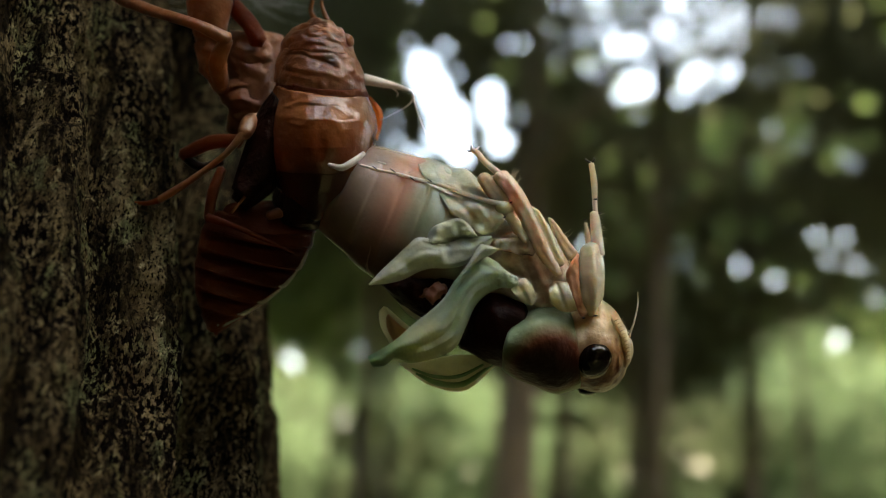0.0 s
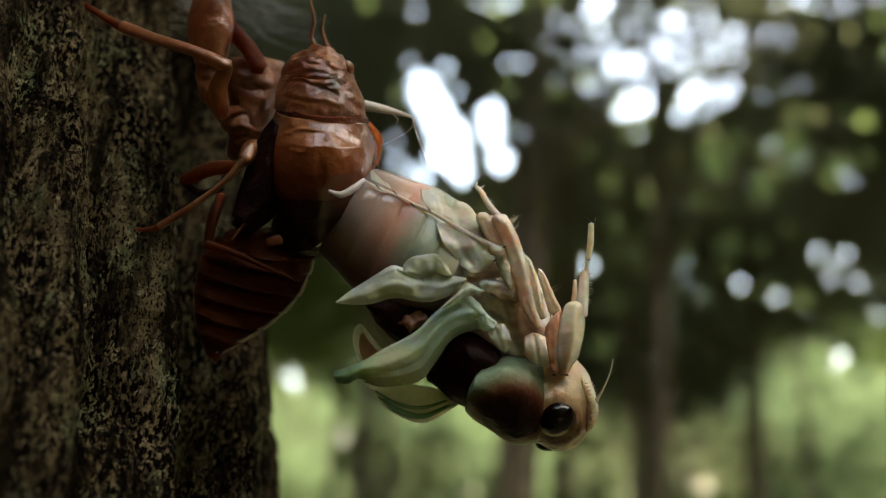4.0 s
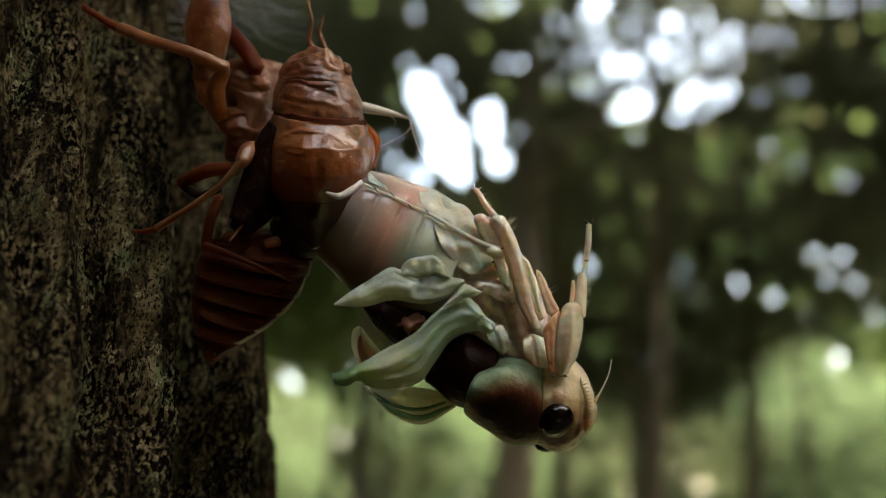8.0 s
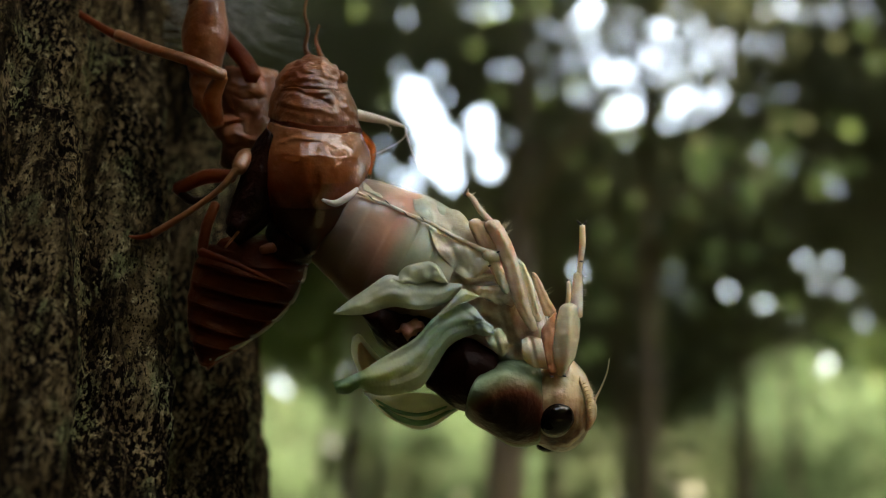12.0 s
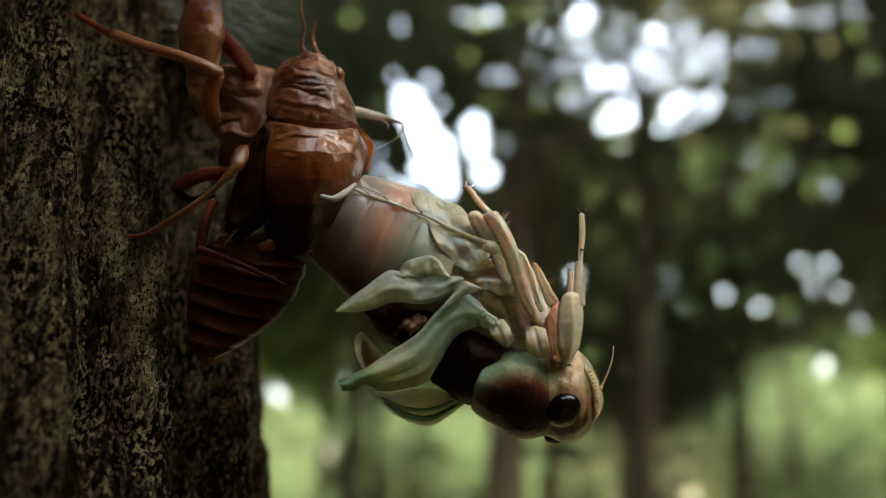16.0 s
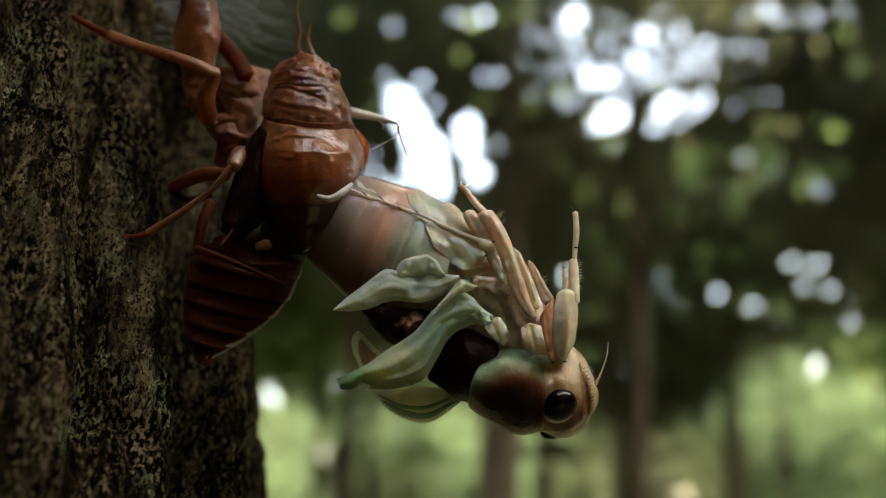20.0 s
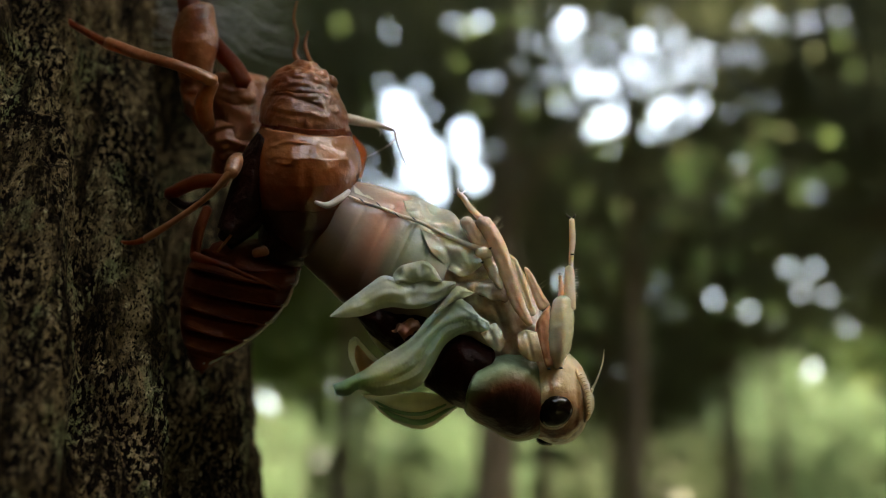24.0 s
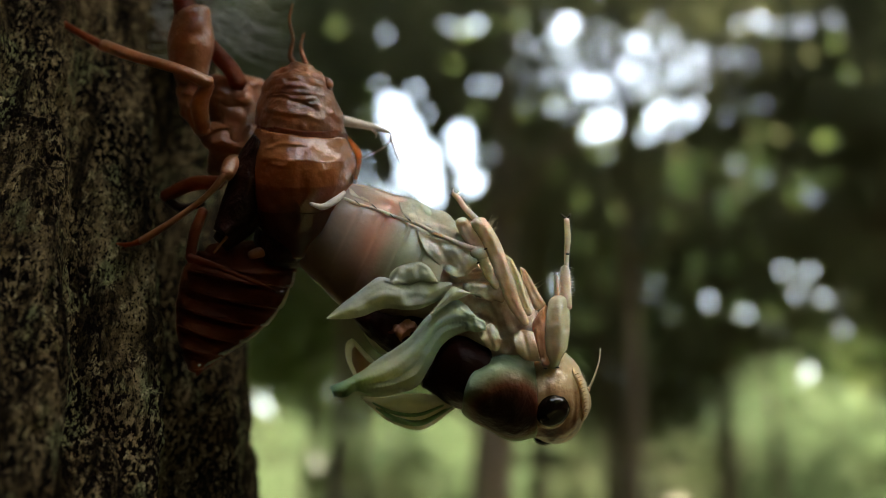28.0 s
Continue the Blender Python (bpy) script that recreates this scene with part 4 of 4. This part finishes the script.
def build_cicada():
    c = thing("emerging_cicada", "pale soft cicada hanging backwards out of its shell", "insect", THING)

    def own(name, bm, mat, share=1.0, label=""):
        ob = part(name, bm, mat, c, label)
        moving.append((ob, share))
        return ob
    # abdomen rings from the shell to the waist
    top = [(610, 262), (646, 298), (690, 309), (735, 325), (778, 342), (815, 362), (850, 395)]
    low = [(520, 412), (560, 450), (596, 490), (630, 526), (662, 560), (696, 606), (770, 640)]
    smooth_top, smooth_low = spline(top, 121), spline(low, 121)      # twenty steps to a ring
    for k in range(1, 6):
        cut = slice(20 * k - 2, 20 * k + 21, 2)
        mid = [(np.array(top[k]) * (1 - f) + np.array(low[k]) * f) for f in (0.15, 0.5, 0.85)]
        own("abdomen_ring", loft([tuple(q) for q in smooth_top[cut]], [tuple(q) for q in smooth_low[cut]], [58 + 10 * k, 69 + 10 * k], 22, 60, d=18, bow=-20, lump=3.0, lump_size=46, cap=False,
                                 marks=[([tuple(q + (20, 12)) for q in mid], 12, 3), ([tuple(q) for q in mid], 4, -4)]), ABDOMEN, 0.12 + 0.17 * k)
    for k in range(1, 4):
        a, b = low[k], low[k + 1]
        own("fringe", tube([(a[0] + 8, a[1] - 2, 8), ((a[0] + b[0]) / 2 + 6, (a[1] + b[1]) / 2 + 1, 6), (b[0] + 4, b[1] - 3, 2), (b[0] + 9, b[1] - 10, -4)], [1.0, 1.6, 2.0, 0.8], 10, 6), THREAD, 0.12 + 0.17 * k)
    own("abdomen_back", loft([(640, 520), (690, 530), (775, 530)], [(672, 582), (700, 608), (775, 640)], [40, 62, 66], 40, 40, d=-30, bulge=(12, 8), lump=5, lump_size=20,
                             marks=[([(700, 592)], 12, 8), ([(700, 592)], 6, -14), ([(668, 560), (680, 590)], 5, -6)]), DARK, 0.9, "dark brown back with waxy marks")
    own("wax_mark", loft([(706, 572), (722, 558), (748, 556)], [(712, 580), (724, 592), (746, 584)], [6, 14, 10], 24, 24, d=-88, bulge=(5, 6), lump=5, lump_size=11), SHELL_PALE, 0.9, "dull pink waxy lump")
    own("belly_plate", blade([(738, 328, 6), (772, 338, 4), (792, 355, -8), (822, 364, -20), (840, 386, -40), (858, 430, -70)], [(744, 366, -50), (772, 384, -58), (798, 402, -66), (825, 418, -74), (845, 428, -80), (862, 438, -84)], 60, 34, thick=5, arch=10, ripple=7, ripple_size=26, seed=3,
                             marks=[([(752, 366)], 9, 6), ([(782, 350), (800, 378), (806, 398)], 6, -5), ([(770, 345), (776, 375)], 4, 4), ([(828, 380), (842, 410)], 6, 5)]), WET, 0.9, "translucent belly plate")
    own("belly_plate", blade([(766, 394, -68), (800, 410, -74), (835, 426, -82), (872, 446, -88)], [(782, 442, -84), (806, 466, -92), (834, 488, -96), (872, 470, -94)], 50, 36, thick=4, arch=5, ripple=8, ripple_size=30, seed=6,
                             marks=[([(770, 402), (782, 436), (806, 464)], 4, 6), ([(800, 418), (815, 450), (836, 478)], 6, -6), ([(830, 430), (842, 456), (852, 476)], 5, 4)]), WET, 0.95, "greyish translucent cover plate")
    own("belly_plate", blade([(650, 301, 10), (690, 311, 10), (738, 327, 8)], [(652, 322, -36), (694, 342, -42), (744, 364, -48)], 40, 20, thick=3, arch=5, ripple=4, ripple_size=30, seed=8, marks=[([(706, 318), (700, 342)], 4, -5)]), WET, 0.6, "pale belly strip")
    # thorax, folded where the legs join
    own("thorax", loft([(792, 358), (830, 378), (884, 394), (935, 470), (975, 560)], [(700, 590), (735, 590), (778, 584), (832, 600), (890, 660)], [94, 102, 104, 96, 80], 110, 130, d=14, bulge=(10, 20), lump=5, lump_size=24, marks=[
        ([(822, 497), (860, 494), (900, 490)], 5, -13), ([(806, 462), (815, 485), (822, 497)], 5, -10), ([(860, 470), (880, 462), (900, 468)], 6, -10), ([(872, 530)], 12, -18), ([(866, 562), (884, 576)], 8, -20),
        ([(912, 618)], 11, -22), ([(938, 590)], 6, -10), ([(835, 520), (860, 545), (880, 578)], 5, 8), ([(826, 503), (850, 512), (890, 510)], 5, 8), ([(890, 500), (905, 540), (918, 590)], 5, 8), ([(840, 480), (880, 480)], 5, 7),
        ([(925, 595), (930, 625), (950, 645)], 8, 8), ([(850, 508), (876, 518), (905, 516)], 4, -8), ([(884, 540), (896, 570), (900, 600)], 4, -9), ([(846, 530), (866, 558)], 4, -8)]), FOLDS, 1.0)
    own("side_plate", blade([(860, 592), (873, 581), (887, 576), (898, 590)], [(870, 612), (881, 623), (892, 627), (902, 616)], 34, 24, d=-98, thick=4, arch=7, ripple=3, ripple_size=14, seed=12, marks=[([(876, 590), (886, 618)], 4, -5)]), WET, 1.0, "small cream side plate")
    own("side_plate", blade([(926, 598), (942, 592), (962, 598)], [(926, 632), (944, 648), (970, 652)], 34, 26, d=-88, thick=5, arch=9, ripple=2.5, ripple_size=18, seed=14, marks=[([(942, 598), (950, 645)], 4, -6)]), FLESH)
    own("side_plate", loft([(848, 500), (900, 500)], [(850, 520), (908, 540)], [12, 14], 30, 28, d=-84, bulge=(10, 14), lump=5, lump_size=16, seed=5, marks=[([(850, 512), (900, 518)], 3, -4)]), FOLDS)
    own("side_plate", loft([(888, 456), (908, 500)], [(872, 462), (890, 506)], [10, 11], 30, 24, d=-92, bulge=(8, 14), lump=3, lump_size=12, seed=7), FLESH_GREEN)
    own("mesonotum", loft([(758, 654), (780, 616), (826, 589), (880, 612)], [(758, 680), (792, 707), (822, 724), (866, 738)], [26, 62, 82, 84], 40, 60, d=-8, bulge=(7, 10), lump=2, lump_size=40), DARK, 1.0, "dark brown back shield")
    pron = own("pronotum", loft([(862, 640), (910, 630), (950, 643), (974, 676)], [(823, 732), (852, 757), (905, 788), (950, 787)], [90, 100, 94, 72], 50, 60, d=-18, bulge=(10, 8), bow=-8, lump=2.5, lump_size=36,
                                marks=[([(856, 690), (876, 664), (904, 650), (940, 660)], 12, 3)]), GREEN_BROWN, 1.0, "green-rimmed dark brown collar")
    part("rim", tube([(825, 722, -12), (830, 738, -14), (853, 752, -16), (875, 770, -18), (899, 781, -20)], [0.8, 1.4, 1.3, 1.4, 0.6], 24, 6), THREAD, pron, "thin pale lower rim")
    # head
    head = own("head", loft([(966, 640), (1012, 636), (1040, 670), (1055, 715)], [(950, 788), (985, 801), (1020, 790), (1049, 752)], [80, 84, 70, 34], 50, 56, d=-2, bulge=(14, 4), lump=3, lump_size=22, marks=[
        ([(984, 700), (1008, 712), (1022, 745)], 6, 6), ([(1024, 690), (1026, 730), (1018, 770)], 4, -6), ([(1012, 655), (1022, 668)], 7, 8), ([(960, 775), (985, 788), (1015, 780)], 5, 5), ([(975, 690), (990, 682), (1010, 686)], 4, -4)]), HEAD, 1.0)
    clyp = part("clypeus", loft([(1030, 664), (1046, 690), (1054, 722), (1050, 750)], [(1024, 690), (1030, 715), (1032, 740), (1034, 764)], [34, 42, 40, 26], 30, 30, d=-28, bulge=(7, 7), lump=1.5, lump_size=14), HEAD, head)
    for k in range(12):
        x, y = 1034 + k * 2.6 - k * k * 0.17, 680 + k * 6.6
        part("face_ridge", tube([(x - 5, y + 3, -68), (x + 2, y, -72), (x + 9, y - 1, -63)], [0.4, 1.1, 0.4], 8, 8), HEAD, clyp)
    eye = part("eye", ball(985, 741, -70, 34, 29, 30, -38, 24, 36), EYE, head, "glossy black compound eye")
    part("eye_rim", ball(985, 742, -60, 37, 32, 25, -38, 20, 30), FLESH, eye, "pale rim")
    part("eye", ball(964, 791, 40, 18, 10, 18, 8), EYE, head, "glossy black compound eye")
    part("antenna", tube([(1052, 712, -40), (1064, 692, -45), (1077, 662, -48), (1082, 638, -48)], [2.6, 1.8, 1.4, 0.7], m=6), HAIR, head)
    part("antenna_base", ball(1053, 710, -40, 6, 4, 5, -60, 8, 12), FLESH, head)
    # forelegs
    leg = own("foreleg", loft([(994, 548), (979, 590), (976, 635), (986, 660)], [(1031, 547), (1031, 590), (1021, 632), (1003, 662)], [24, 32, 28, 18], 50, 44, d=-70, bulge=(13, 7), lump=1.5, lump_size=18, marks=[
        ([(1002, 548), (993, 600), (994, 655)], 5, -4), ([(1015, 560), (1012, 610), (1002, 650)], 6, 5), ([(1024, 560), (1022, 600)], 3, -4)]), FLESH_GREEN, 1.0, "cream foreleg raised")
    part("coxa", loft([(960, 588), (961, 622), (970, 652)], [(992, 553), (985, 605), (985, 655)], [16, 20, 14], 36, 32, d=-78, bulge=(8, 8), lump=3, lump_size=13, marks=[([(972, 585), (974, 645)], 4, -5)]), RED, leg, "reddish inner face")
    part("tibia", tube([(1024, 560, -72), (1028, 525, -70), (1030, 500, -66), (1031, 485, -64)], [13, 10.5, 9.5, 8]), FLESH, leg)
    for q in ((978, 666, -92), (1000, 666, -90), (1038, 462, -72), (1013, 494, -66), (1041, 488, -66)):
        part("joint_mark", ball(*q, 4, 1.8, 3, 10, 6, 10), CLAW, leg)
    part("tarsus", tube([(1033, 490, -64), (1036, 464, -64), (1041, 432, -62), (1042, 398, -60)], [4.5, 4.8, 6.2, 5.2]), FLESH, leg)
    hairs(leg, [(1034, 545), (1040, 490)], (1, 0.1), 9, 26, 3, 0.35, d=-68, spread=0.25)
    for q in ((1035, 387), (1049, 388)):
        part("claw", tube([(1042, 398, -60), (q[0], q[1] + 4, -62), (q[0] - 2, q[1], -60)], [2.4, 1.8, 0.6], 8, 6), CLAW, leg)
    own("foreleg", tube([(998, 610, 40), (1010, 570, 44), (1014, 530, 46), (1014, 498, 46)], [16, 10, 6, 3]), FLESH, 1.0)
    # folded middle and hind legs
    mid = own("midleg", loft([(866, 394), (888, 440), (905, 500), (922, 550), (940, 580)], [(894, 386), (914, 424), (930, 480), (944, 540), (955, 577)], [11, 13, 12, 11, 8], 70, 30, d=-95, bulge=(9, 8), lump=1.4, lump_size=13, marks=[
        ([(884, 404), (906, 455), (920, 515), (940, 568)], 3, -3), ([(894, 402), (916, 455), (932, 520)], 3, 4), ([(872, 402), (894, 450)], 2.5, 4)]), FLESH, 1.0, "folded middle leg")
    part("tarsus", tube([(878, 386, -88), (858, 362, -84), (848, 344, -80), (838, 334, -78)], [6.5, 5.5, 5.2, 4]), FLESH_PINK, mid)
    for q, m in (((829, 333), CLAW), ((840, 325), THREAD), ((853, 332), THREAD)):
        part("claw", tube([(838, 336, -78), ((q[0] + 838) / 2, q[1] + 4, -80), (q[0], q[1], -78)], [2.6, 1.8, 0.6], 8, 6), m, mid)
    hairs(mid, [(864, 366), (850, 345)], (0.9, -0.35), 9, 14, 4, 0.5, d=-82, spread=0.2)
    hairs(mid, [(904, 412), (894, 396)], (0.75, -0.7), 20, 22, 5, 0.4, d=-84, spread=0.35)
    part("knee", ball(882, 394, -96, 15, 10, 12, 42, 14, 22), FLESH, mid)
    part("shank", loft([(914, 452), (923, 490), (934, 530), (947, 563)], [(938, 467), (950, 500), (957, 535), (963, 560)], [9, 11, 10, 8], 50, 28, d=-84, bulge=(7, 7), lump=1.3, lump_size=12, marks=[
        ([(930, 466), (940, 505), (952, 552)], 2.5, -5), ([(938, 474), (948, 510), (956, 550)], 2.2, 4)]), FLESH_GREEN, mid)
    leg3 = own("midleg", loft([(948, 482), (955, 515), (968, 556)], [(962, 490), (976, 520), (989, 547)], [9, 11, 8], 36, 24, d=-64, bulge=(8, 6), lump=1.4, lump_size=11, marks=[([(956, 490), (968, 525), (980, 550)], 3, -4)]), FLESH, 1.0, "far middle leg folded down")
    hairs(leg3, [(970, 512), (976, 520)], (0.9, -0.5), 14, 5, 6, 0.35, d=-66, spread=0.2)
    hind = own("hindleg", loft([(839, 394), (852, 424), (872, 450)], [(862, 384), (876, 408), (892, 438)], [12, 15, 12], 40, 28, d=-86, bulge=(11, 8), lump=1.4, lump_size=14, marks=[([(864, 392), (880, 420), (890, 440)], 2.5, 4), ([(852, 394), (866, 424)], 4, -4)]), FLESH, 1.0, "folded hind leg laid back along the belly")
    part("knee", ball(876, 447, -95, 17, 13, 12, 25, 14, 22), FLESH_GREEN, hind)
    for q in ((889, 440, -106), (873, 464, -104)):
        part("joint_mark", ball(*q, 3.5, 1.6, 2, -20, 6, 10), CLAW, hind)
    part("shank", tube([(872, 440, -98), (846, 428, -92), (806, 406, -82), (766, 382, -70), (730, 366, -60)], [6, 4.6, 3.6, 3.2, 3]), CLEAR, hind)
    part("tarsus", tube([(732, 367, -60), (700, 351, -54), (668, 338, -50), (640, 324, -52)], [3, 2.9, 2.8, 2.6]), CLEAR, hind)
    for q in ((725, 366), (664, 335), (694, 345), (756, 376)):
        part("spine", tube([(q[0] - 4, q[1] - 5, -66), (q[0], q[1] - 1, -70), (q[0] + 5, q[1] + 5, -70)], [0.6, 1.4, 0.4], 6, 6), CLAW, hind)
    down = own("down", tube([(662, 304, -10), (700, 314, -12), (735, 328, -14)], [1.0, 1.0, 1.0], 8, 5), HAIR, 0.5)
    hairs(down, [(650, 299), (700, 312), (740, 326), (785, 346)], (0.3, -1), 5, 70, 11, 0.3, d=10, spread=0.4)
    hairs(head, [(1014, 640), (1040, 672), (1054, 705)], (1, -0.5), 4, 34, 12, 0.3, d=-10, spread=0.4)
    # wings, still crumpled
    w1 = own("hindwing", blade([(591, 538), (618, 518), (645, 501), (668, 486), (690, 474), (712, 479), (738, 492), (768, 487), (795, 491), (821, 495)],
                               [(592, 541), (625, 544), (655, 542), (682, 534), (705, 532), (732, 537), (758, 538), (785, 530), (805, 519), (822, 503)], 110, 50, d=-98, thick=5, arch=13, ripple=3, ripple_size=26, marks=[
        ([(742, 512), (760, 502), (785, 502)], 13, -16), ([(740, 518), (762, 516)], 7, -8), ([(650, 534), (700, 524), (745, 532), (790, 524), (818, 502)], 5, 7), ([(640, 522), (690, 500), (722, 502)], 5, -5), ([(700, 484), (728, 498), (742, 500)], 4, -7),
        ([(622, 530), (665, 510), (700, 507), (728, 514)], 9, 6), ([(672, 488), (692, 480), (715, 486)], 5, 5), ([(776, 512), (800, 504), (818, 498)], 5, 6)]), WING_WHITE, 1.0, "crumpled white wing bud")
    part("wing_fold", blade([(708, 480), (712, 470), (725, 459), (748, 454), (768, 453), (784, 465), (796, 488)], [(720, 494), (734, 494), (745, 493), (758, 494), (772, 494), (786, 494), (798, 496)], 50, 30, d=-94, thick=5, arch=14, ripple=7, ripple_size=18, seed=4, marks=[
        ([(712, 472), (725, 461), (748, 456), (768, 456), (786, 470)], 4, 6), ([(734, 480), (762, 476)], 11, -10), ([(776, 470), (782, 486)], 4, -6), ([(718, 482), (738, 490)], 4, 5)]), WING_WHITE, w1)
    w2 = own("forewing", blade([(586, 662), (612, 654), (645, 640), (678, 620), (708, 605), (738, 586), (765, 558), (795, 536), (822, 524), (846, 540)],
                               [(592, 682), (614, 684), (634, 675), (662, 688), (700, 688), (742, 677), (768, 645), (796, 606), (832, 588), (872, 585)], 130, 70, d=-106, thick=5, arch=17, ripple=3, ripple_size=30, seed=2, marks=[
        ([(640, 674), (700, 670), (744, 654), (768, 620), (800, 586), (850, 573)], 4, 6), ([(650, 684), (705, 682), (748, 667), (774, 634), (803, 598), (840, 581)], 3, 4), ([(640, 665), (695, 660), (738, 642), (764, 606), (798, 574), (848, 565)], 4, -5),
        ([(620, 660), (680, 648), (730, 624), (762, 588), (795, 560), (845, 556)], 7, 5), ([(655, 640), (705, 622), (742, 600), (775, 566), (805, 546)], 5, -5), ([(690, 617), (735, 592), (768, 562)], 4, 5), ([(716, 682), (734, 689), (756, 682)], 3, -9),
        ([(630, 655), (634, 676)], 5, -8), ([(778, 549), (812, 533)], 3, -8), ([(835, 545), (852, 560)], 4, 6), ([(850, 560), (868, 574)], 4, -6), ([(820, 540), (840, 556)], 5, -5), ([(662, 690), (700, 688), (730, 684)], 3, 4)]), WING_GREEN, 1.0, "pale green crumpled wing bud")
    part("wing_fold", blade([(776, 548), (796, 530), (814, 510), (826, 504), (852, 517)], [(780, 551), (800, 540), (818, 530), (834, 526), (853, 519)], 40, 20, d=-118, thick=5, arch=10, ripple=5, ripple_size=14, seed=9, marks=[([(806, 528), (826, 512), (842, 516)], 4, 5)]), WING_WHITE, w2, "pale turned-over fold")
    part("wing_fold", blade([(832, 556), (848, 548), (862, 562), (876, 572)], [(828, 578), (846, 586), (862, 590), (876, 586)], 30, 22, d=-112, thick=5, arch=10, ripple=9, ripple_size=10, seed=11, marks=[([(840, 566), (870, 580)], 3, -5), ([(846, 556), (872, 572)], 3, 5)]), WING_GREEN, w2)
    w3 = own("forewing", blade([(640, 682), (680, 686), (740, 686), (808, 700)], [(652, 696), (690, 732), (748, 752), (812, 718)], 70, 40, d=20, thick=6, arch=20, ripple=4, ripple_size=18, marks=[
        ([(665, 697), (700, 716), (745, 724), (800, 708)], 4, -6), ([(672, 710), (705, 731), (748, 740), (802, 718)], 4, 6), ([(680, 700), (740, 706), (790, 700)], 7, 4)]), WING_WHITE, 1.0, "far wing bud with green stripes")
    for pts, w in (([(662, 696, -4), (700, 718, -11), (745, 725, -12), (803, 708, 0)], 3.4), ([(668, 706, -2), (704, 731, -10), (748, 740, -12), (804, 716, 2)], 5.4)):
        part("stripe", tube(pts, [w * 0.5, w, w, w * 0.5], 40, 8), WING_VEIN, w3)
    for k in range(16):                        # scalloped rim
        f = k / 15
        x, y = 684 + 112 * f, 716 + 27 * math.sin(math.pi * min(1, f * 1.05 + 0.1)) - 6 * f
        part("scallop", ball(x, y, 14, 5.5, 3.6, 4, 20 - 50 * f, 6, 10), WING_WHITE, w3)
    tip = own("hindwing", blade([(634, 648), (622, 612), (624, 586), (634, 577)], [(690, 640), (668, 616), (652, 596), (640, 580)], 36, 24, d=30, thick=4, arch=14, ripple=3, marks=[([(628, 630), (625, 600), (634, 582), (650, 598), (668, 618)], 4, 6)]), WING_WHITE, 1.0, "far cream wing tip")
    part("wing_fold", blade([(640, 645), (633, 620), (634, 600), (638, 592)], [(678, 636), (660, 620), (648, 604), (641, 594)], 24, 16, d=14, thick=3, arch=10, ripple=3), FOLD_ORANGE, tip, "orange-tinted fold")
    part("wing_fold", blade([(648, 546), (658, 572), (672, 598), (690, 616)], [(660, 545), (671, 566), (684, 594), (702, 606)], 30, 12, d=-20, thick=4, arch=8, ripple=3), WING_WHITE, tip, "narrow olive-cream edge")
    return c


def build_wisps():
    t = thing("fibre_tuft", "tuft of fine grey fibres caught on the bark", "fibres", THING)
    rnd = random.Random(8)
    for k in range(90):
        x, y = rnd.uniform(240, 470), rnd.uniform(-90, 40)
        d = rnd.uniform(330, 520)
        pts = [(x, y, d + 40), (x + rnd.uniform(20, 50), y + rnd.uniform(5, 40), d), (x + rnd.uniform(60, 120), y + rnd.uniform(10, 70), d - 20)]
        part("fibre", tube(pts, [1.6, 1.3, 0.6], 7, 5), WISP, t)


build_shell()
build_cicada()
build_wisps()

# ---- movement: the body bends about its waist ----
BEND = [(0, -10.9), (0.5, -10.4), (1, -9.3), (1.5, -7.9), (2, -6.0), (2.5, -3.8), (3, -1.9), (3.5, -0.8), (4.5, 1.4), (5.5, 2.6), (6, 2.9), (6.5, 2.8), (7, 2.0), (7.5, 1.0),
        (8, 0), (8.5, -0.7), (9, -1.1), (10, -1.8), (11, -1.9), (12.5, -2.3), (14.5, -2.9), (15.5, -3.2), (16, -3.6), (17, -3.8), (19, -4.0), (21.5, -3.9), (24, -3.8), (26, -4.2), (28, -4.3)]


def bent(angle):
    p = at(*PIVOT)
    m = Matrix.Translation(p) @ pose(0, 0, 0, 0, angle, 0) @ Matrix.Translation(-p)
    return m


def motions():
    for ob, share in moving:
        drift = Vector((20, 0, 7)) * STEP if ob.get("label") == "crumpled white wing bud" else Vector()      # this bud swings a little further
        walk(ob, [(t, Matrix.Translation(drift * min(1, max(0, (-a - 4.3) / 6.6))) @ bent(a * share)) for t, a in BEND])


motions()
